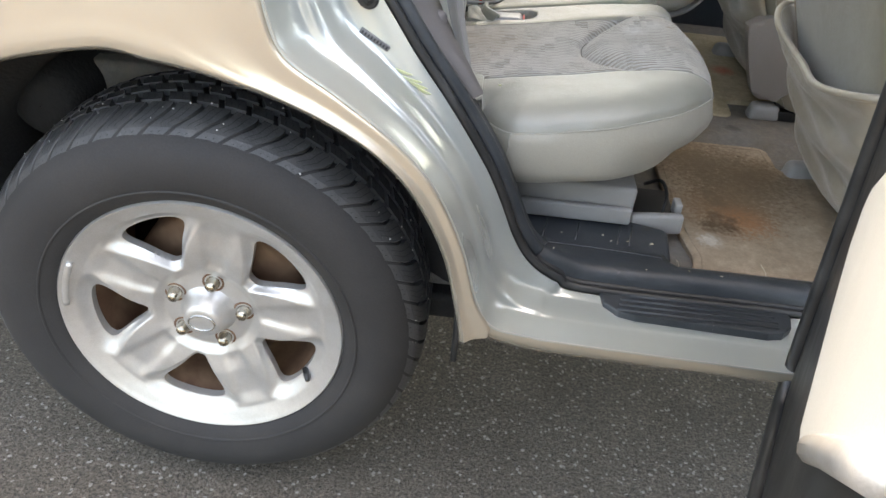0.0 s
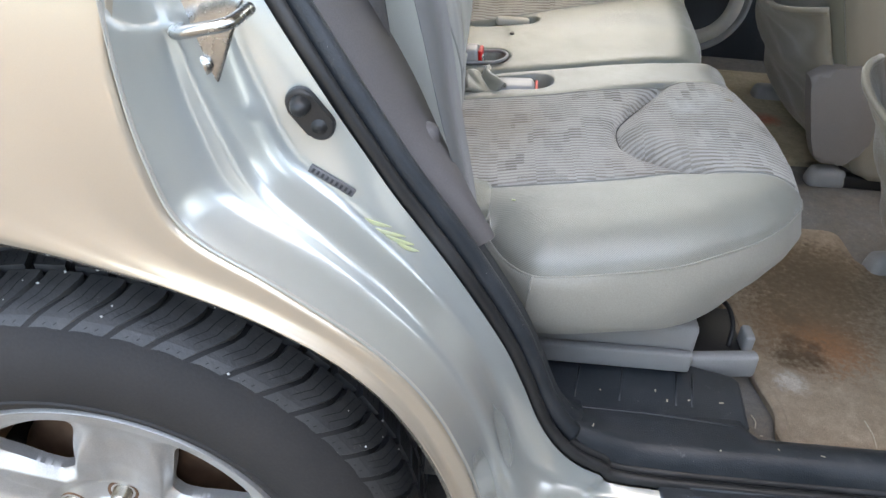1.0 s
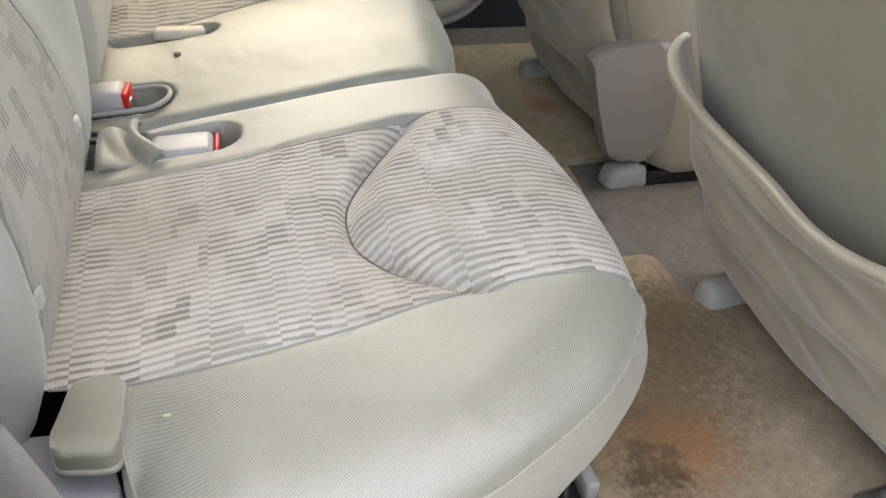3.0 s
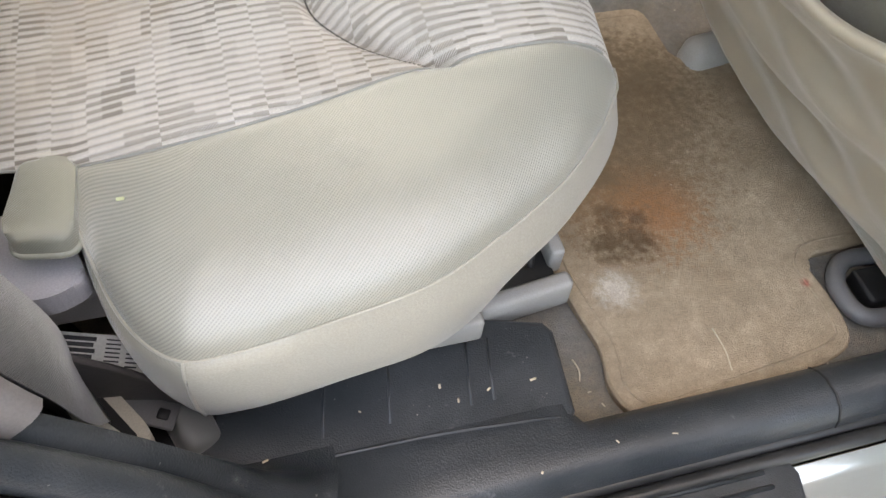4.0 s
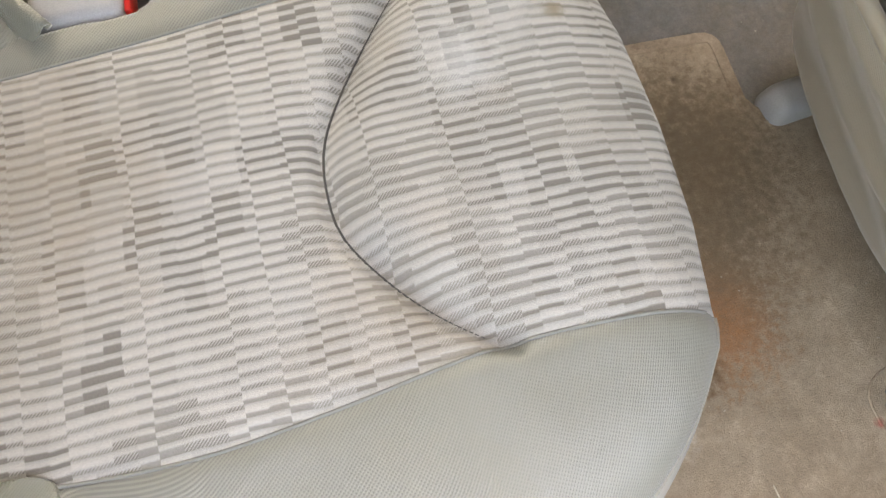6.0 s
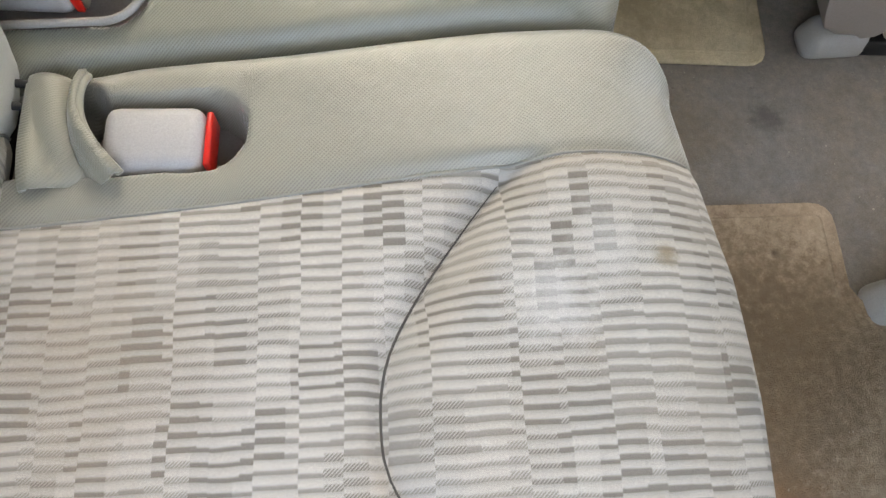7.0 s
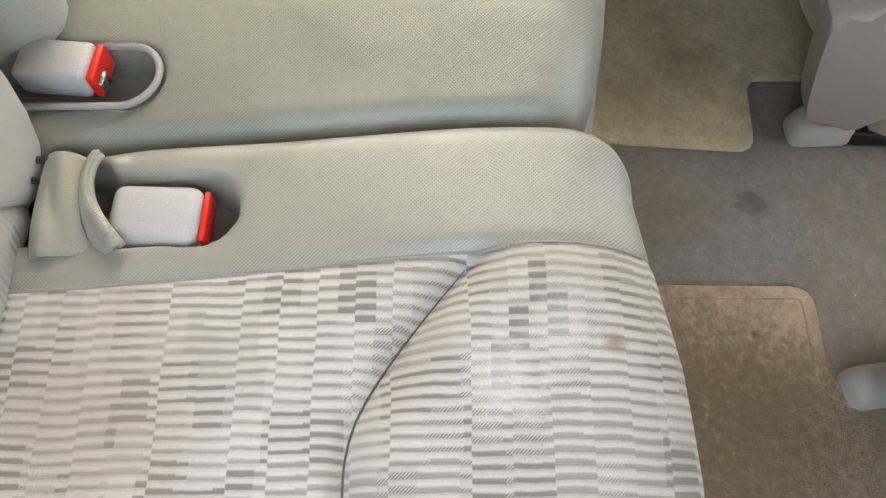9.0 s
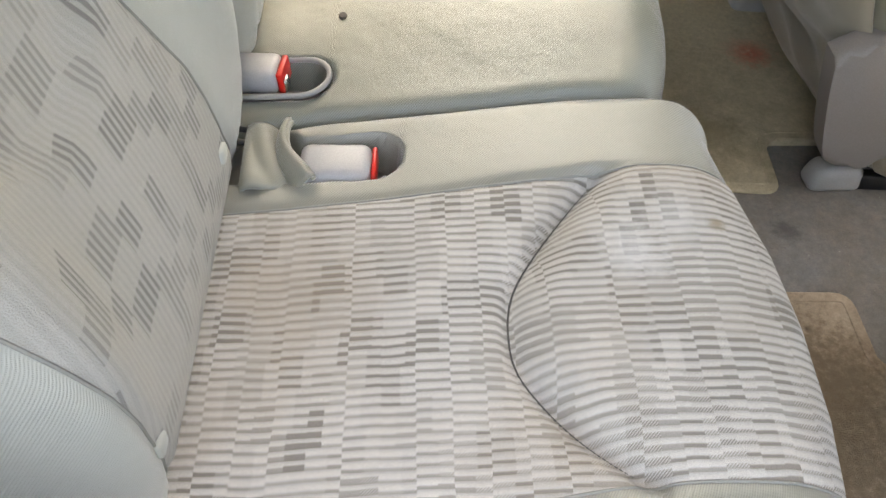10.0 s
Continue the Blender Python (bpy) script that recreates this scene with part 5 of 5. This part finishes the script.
def build_belt():
    belt = thing("seat_belt", (0.37, 0.21, 0.46), "grey woven seat belt hanging to a beige floor anchor", "seat belt")
    mid = curve([(0.150, 0.205, 1.45), (0.250, 0.195, 1.13), (0.308, 0.190, 0.942), (0.340, 0.190, 0.815), (0.376, 0.193, 0.675), (0.371, 0.215, 0.58), (0.360, 0.247, 0.508)], 60)
    side = []
    for i, p in enumerate(mid):
        u = i / 59
        a = radians(54 + 62 * u ** 3)
        w = np.array([math.cos(a), math.sin(a), 0.15 * (1 - u)]) * 0.0245
        side.append((p - w, p + w))
    part("webbing", grid([np.array([a for a, b in side]), np.array([(a + b) / 2 + np.array([0.0, -0.001, 0]) for a, b in side]), np.array([b for a, b in side])]), WEB, belt, thick=0.0014)
    plate = round_outline([(0.333, 0.292), (0.353, 0.287), (0.374, 0.252), (0.392, 0.224), (0.396, 0.211), (0.388, 0.2025), (0.366, 0.205), (0.345, 0.232), (0.334, 0.250)], 0.010)
    cover = part("anchor_cover", slab(plate, 0.480, 0.4935, 0.005, 3), BEIGE, belt, "beige plastic anchor loop")
    # Dark strip on the cover paints the slot's shade; nothing is cut.
    part("belt_slot_shade", slab(round_outline([(0.340, 0.280), (0.3445, 0.280), (0.3855, 0.2155), (0.381, 0.2135), (0.360, 0.236)], 0.002), 0.490, 0.4942, 0.0), DARK, cover)
    part("anchor_boot", rbox((0.417, 0.235, 0.452), (0.034, 0.050, 0.026), 0.010, 4, Euler((radians(20), radians(25), radians(30))).to_matrix()), WEB, belt, "folded grey webbing over the anchor bolt")
    part("anchor_strap", rbox((0.391, 0.241, 0.478), (0.044, 0.022, 0.004), 0.0018, 2, Euler((0, radians(12), radians(-24))).to_matrix()), COVER, belt, "dark steel anchor tongue")
    # The hole's shade is a solid dark box.
    part("tongue_hole_shade", rbox((0.4015, 0.2365, 0.4765), (0.009, 0.009, 0.0048), 0.001, 1, Euler((0, radians(12), radians(-24))).to_matrix()), DARK, belt)
    tag = thing("care_label", (0.36, 0.283, 0.51), "white printed care label sewn under the cushion", "label")
    turn = Euler((radians(22), radians(4), radians(-16))).to_matrix()
    part("label_cloth", rbox((0.370, 0.270, 0.530), (0.066, 0.026, 0.0012), 0.0004, 1, turn), PAPER, tag)
    # dense dark block on one half, fine print in two columns on the other
    bars = [(-0.016, -0.0085 + 0.0043 * k, 0.025 - 0.003 * (k % 2), 0.0031) for k in range(5)]
    bars += [(x, -0.0095 + 0.0031 * k, 0.0105 - 0.002 * ((k * 3 + q) % 3), 0.0011) for k in range(7) for q, x in enumerate((0.009, 0.023))]
    for x, y, w, h in bars:
        c = Vector((0.370, 0.270, 0.5309)) + turn @ Vector((x, y, 0.0))
        part("print_bar", rbox(c, (w, h, 0.0006), 0.0001, 1, turn), INK, tag)
    # Dark box over the carpet, painting the shade of the anchor recess.
    part("anchor_recess_shade", rbox((0.390, 0.255, 0.420), (0.11, 0.12, 0.016), 0.005), DARK, belt)


# ---- mats and floor ----
def round_outline(points, r, seg=5):
    """The outline with its corners rounded."""
    out = []
    n = len(points)
    for i in range(n):
        a, b, c = (np.array(points[k % n], float) for k in (i - 1, i, i + 1))
        d0, d1 = np.linalg.norm(a - b), np.linalg.norm(c - b)
        q = min(r, d0 * 0.45, d1 * 0.45)
        p0, p1 = b + (a - b) / d0 * q, b + (c - b) / d1 * q
        for t in np.linspace(0, 1, seg):
            out.append(tuple((1 - t) ** 2 * p0 + 2 * t * (1 - t) * b + t * t * p1))
    return out


def build_mats():
    right = [(0.822, 0.163), (0.797, 0.165), (0.783, 0.185), (0.779, 0.205), (0.788, 0.238), (0.781, 0.272), (0.774, 0.318), (0.770, 0.362), (0.770, 0.60), (0.790, 0.697), (1.026, 0.701), (1.026, 0.592), (1.30, 0.585), (1.30, 0.296), (1.046, 0.296), (1.030, 0.284), (1.034, 0.250), (1.036, 0.222), (1.030, 0.192), (0.998, 0.180)]
    left = [(0.770, 0.872), (0.992, 0.866), (0.996, 0.968), (1.30, 0.985), (1.30, 1.45), (0.80, 1.45), (0.76, 1.30)]
    for outline, cloth, label in ((right, MAT, "soiled beige carpet floor mat with dark stains and painted shade"), (left, LIT_FAR_MAT, "soiled beige carpet floor mat with a red stain and painted daylight")):
        o = round_outline(outline, 0.022)
        mat = thing("floor_mat", (sum(p[0] for p in o) / len(o), sum(p[1] for p in o) / len(o), 0.402), label, "floor mat", "rear floor mats")
        part("carpet_sheet", slab(o, 0.400, 0.4165, 0.004, 3), cloth, mat)
        hem = np.array([(p[0], p[1], 0.4130) for p in o])
        q = np.array(o)
        ahead, behind = np.roll(q, -1, 0), np.roll(q, 1, 0)
        t = (ahead - behind) / (np.linalg.norm(ahead - behind, axis=1)[:, None] + 1e-9)
        turn = np.sign(np.sum(q[:, 0] * ahead[:, 1] - ahead[:, 0] * q[:, 1]))
        inset = q + turn * 0.012 * np.stack([-t[:, 1], t[:, 0]], 1)
        part("stitch_line", tube([(x, y, 0.4164) for x, y in inset], 0.0013, 6, True), cloth, mat)
        part("mat_hem", tube(hem, 0.0028, 8, True), cloth, mat)


def build_rail_covers():
    for x, y, sx, sy, rot in ((1.072, 0.597, 0.074, 0.046, 8), (1.072, 0.897, 0.080, 0.046, 4), (1.072, 1.30, 0.08, 0.05, 0)):
        cap = thing("rail_cover", (x, y, 0.405), "grey plastic cover over a front seat rail", "rail cover", "seat rail covers")
        turn = Euler((0, 0, radians(rot))).to_matrix()
        part("cap", rbox((x, y, 0.424), (sx, sy, 0.042), 0.014, 4, turn, 0.82), GREY, cap)
        # Solid dark block stands for the shaded opening over the rail.
        part("rail_slot_shade", rbox((x + 0.034, y + 0.004, 0.443), (0.030, sy * 0.5, 0.010), 0.003, 2, turn), DARK, cap, "near-black block painted as the shaded opening above the rail")
        part("rail", rbox((x + 0.10, y, 0.420), (0.22, 0.032, 0.025), 0.004), DARK, cap)

    cap = thing("rail_cover", (1.06, 0.235, 0.403), "dark grey hooped plastic cover over a front seat rail", "rail cover", "seat rail covers")
    hoop = curve([(1.110, 0.276, 0.418), (1.072, 0.276, 0.420), (1.050, 0.258, 0.420), (1.046, 0.230, 0.420), (1.060, 0.209, 0.420), (1.115, 0.206, 0.418)], 30)
    part("hoop", tube(hoop, 0.0095, 12), COVER, cap)
    part("rail", rbox((1.18, 0.242, 0.415), (0.22, 0.040, 0.020), 0.004), DARK, cap)


# ---- front seats ----
def front_seat(y0, y1, label):
    seat = thing("front_seat", (1.1, (y0 + y1) / 2, 0.40), label, "car seat", "front seats")
    yc, half = (y0 + y1) / 2, (y1 - y0) / 2

    def rear_x(z):
        return 1.068 - 0.385 * (z - 0.463)

    zs = np.linspace(0.430, 1.22, 52)
    m = 60
    rows = []
    for z in zs:
        y = np.linspace(y0, y1, m)
        v = (y - yc) / half
        x = rear_x(z) + 0.026 * np.abs(v) ** 16 + 0.006 * v ** 2
        x = x + 0.05 * np.clip((0.455 - z) / 0.03, 0, 1) ** 2
        rows.append(np.stack([x, y, np.full(m, z)], 1))
    part("back_cover", grid(rows, flip=True), SEATBACK, seat, "olive-beige smooth seat back cover, its shade put into the colour")
    for j in (0, m - 1):
        q = np.array([r[j] for r in rows])
        part("side_bolster", grid([q, q + np.array([0.03, 0, 0]), q + np.array([0.11, 0, 0.0]), q + np.array([0.14, (yc - q[0][1]) * 0.25, 0])]), LEATHER, seat, thick=0.006)
    front = [[(p[0] + 0.13, p[1], p[2]) for p in r] for r in rows[::5]]
    part("front_pad", grid(front), BOLSTER, seat)
    # slack map pocket with a drooping hem
    lip = 0.702
    zs2 = np.linspace(0.490, 1.0, 40)
    rings = []
    for k in zs2:
        y = np.linspace(y0 + 0.004, y1 - 0.002, m)
        v = (y - yc) / half
        top = lip + 0.045 * np.abs(v) ** 2.2
        z = 0.452 + (top - 0.452) * (k - 0.490) / 0.51
        f = (z - 0.452) / (top - 0.452)
        slack = 0.005 + 0.036 * f * (1 - 0.6 * np.abs(v) ** 3) + (0.011 * np.sin(f * 15.5 - 3.0 * np.abs(v) ** 1.5 + 0.8 * v) + 0.005 * np.sin(f * 31 - 4.0 * v)) * (1 - np.abs(v) ** 4)
        x = rear_x(z) + 0.026 * np.abs(v) ** 16 + 0.006 * v ** 2 - slack
        rings.append(np.stack([x, y, z], 1))
    pocket = part("map_pocket", grid(rings, flip=True), LEATHER, seat, "slack beige map pocket", thick=0.004)
    part("pocket_hem", tube(rings[-1], 0.0065, 10), LEATHER, pocket)
    part("cushion", rbox((1.32, yc, 0.56), (0.52, y1 - y0 - 0.02, 0.14), 0.05, 4), BOLSTER, seat)
    part("under_frame", rbox((1.30, yc, 0.45), (0.36, y1 - y0 - 0.12, 0.06), 0.01), DARK, seat)
    return seat


def build_front_seats():
    front_seat(0.196, 0.668, "olive-beige front seat with a slack rear map pocket")
    left = front_seat(0.885, 1.345, "olive-beige front seat with a grey recliner cover")
    cover = curve([(0.968, 0.628), (1.000, 0.648), (1.060, 0.656), (1.095, 0.640), (1.112, 0.560), (1.112, 0.490), (1.085, 0.466), (1.040, 0.462), (1.015, 0.490), (0.985, 0.570), (0.968, 0.628)], 40)
    tilt = Matrix(((1, 0, 0, 0), (0, 0, -1, 0), (0, 1, 0, 0), (0, 0, 0, 1)))
    me = slab([tuple(p) for p in cover[:-1]], -0.900, -0.866, 0.012, 4, tilt)
    part("recliner_cover", me, TAUPE, left, "mauve-grey recliner cover", sharp=40)


# ---- far side ----
def build_far_side():
    sp = thing("door_speaker", (0.915, 1.575, 0.55), "round speaker with a dull metal ring in the far door", "speaker")
    part("speaker_cone", lathe_y([(0.001, 1.578), (0.04, 1.573), (0.09, 1.555)], (0.915, 0.565), 40), DARK, sp)
    part("speaker_ring", lathe_y([(0.088, 1.565), (0.092, 1.540), (0.098, 1.535), (0.122, 1.538), (0.126, 1.578)], (0.915, 0.565), 48), BEIGE, sp)
    part("speaker_rim", lathe_y([(0.128, 1.578), (0.132, 1.54), (0.142, 1.54), (0.148, 1.578)], (0.915, 0.565), 48), GREY, sp)


# ---- open rear door ----
def build_door():
    hx, hy = 0.886, 0.015
    door = thing("rear_door", (hx, hy, 0.36), "open rear door with a pale inner panel and black rubber edge", "car door")
    ang = radians(66)
    d = Vector((-math.cos(ang), -math.sin(ang), 0))
    nrm = Vector((-d.y, d.x, 0)) * -1.0
    lean = -0.064
    turn = Matrix(((d.x, nrm.x, lean), (d.y, nrm.y, 0), (0, 0, 1)))
    def at(along, out, z):
        v = Vector((hx, hy, 0)) + d * along + nrm * out
        return (v.x + lean * (z - 0.4), v.y, z)
    part("outer_skin", rbox(at(0.42, -0.07, 0.72), (0.86, 0.03, 0.76), 0.012, 3, turn), PAINT, door)
    part("inner_frame", rbox(at(0.42, -0.035, 0.71), (0.86, 0.04, 0.76), 0.012, 3, turn), RUBBER, door)
    face = Matrix(((d.x, lean, nrm.x, hx - 0.4 * lean), (d.y, 0, nrm.y, hy), (0, 1, 0, 0), (0, 0, 0, 1)))
    rim = round_outline([(0.60, 0.775), (0.549, 0.727), (0.476, 0.755), (0.407, 0.783), (0.345, 0.818), (0.362, 0.861), (0.442, 0.915), (0.60, 1.08), (0.85, 1.08), (0.85, 1.01), (0.814, 0.980), (0.667, 0.852)], 0.02)
    part("inner_panel", slab(rim, -0.045, 0.0, 0.008, 3, face), PALE, door, "pale beige moulded inner panel")
    part("pull_handle", tube([at(a, 0.002, z) for a, z in ((0.655, 0.830), (0.70, 0.872), (0.76, 0.925), (0.82, 0.978))], 0.009, 10), ALLOY, door, "silver trim of the door pull")
    loop = [at(a, -0.012, z) for a, z in ((0.02, 1.08), (0.012, 0.8), (0.012, 0.45), (0.04, 0.37), (0.12, 0.355), (0.5, 0.355), (0.84, 0.36))]
    part("door_seal", tube(curve(loop, 60), 0.013, 10), RUBBER, door, "black rubber door seal")


def build_debris():
    rng = random.Random(11)
    spots = [(0.620, 0.222, 0.4495), (0.632, 0.206, 0.4495), (0.66, 0.21, 0.4495), (0.55, 0.215, 0.4495), (0.47, 0.19, 0.4535), (0.70, 0.21, 0.4495), (0.77, 0.19, 0.4035), (0.762, 0.205, 0.4035), (0.90, 0.17, 0.404), (0.93, 0.172, 0.404),
             (0.95, 0.17, 0.404), (0.985, 0.175, 0.404), (0.96, 0.181, 0.404), (0.75, 0.14, 0.451), (0.68, 0.13, 0.4515), (0.53, 0.135, 0.47), (0.80, 0.135, 0.4515), (1.0, 0.178, 0.404)]
    for x, y, z in spots:
        c = rng.uniform(0, 3)
        me = rbox((x, y, z + 0.001), (rng.uniform(0.002, 0.006), rng.uniform(0.001, 0.0022), 0.0014), 0.0004, 1, Euler((0, 0, c)).to_matrix())
        tagged(part("crumb", me, CRUMB), "pale dry crumb lying on the sill and carpet", "crumb", "crumbs")
    for pts in ([(0.757, 0.217, 0.4045), (0.760, 0.228, 0.4055), (0.758, 0.240, 0.4045)], [(0.897, 0.19, 0.4172), (0.900, 0.21, 0.4180), (0.899, 0.235, 0.4172)]):
        tagged(part("straw", tube(curve(pts, 10), 0.0009, 6), CRUMB), "thin pale straw lying on the carpet", "straw", "crumbs")


build_ground()
build_shell()
build_body()
build_wheel()
build_trim()
build_backrests(build_right_seat(), build_left_seat())
build_buckles()
build_belt()
build_mats()
build_rail_covers()
build_front_seats()
build_far_side()
build_door()
build_debris()
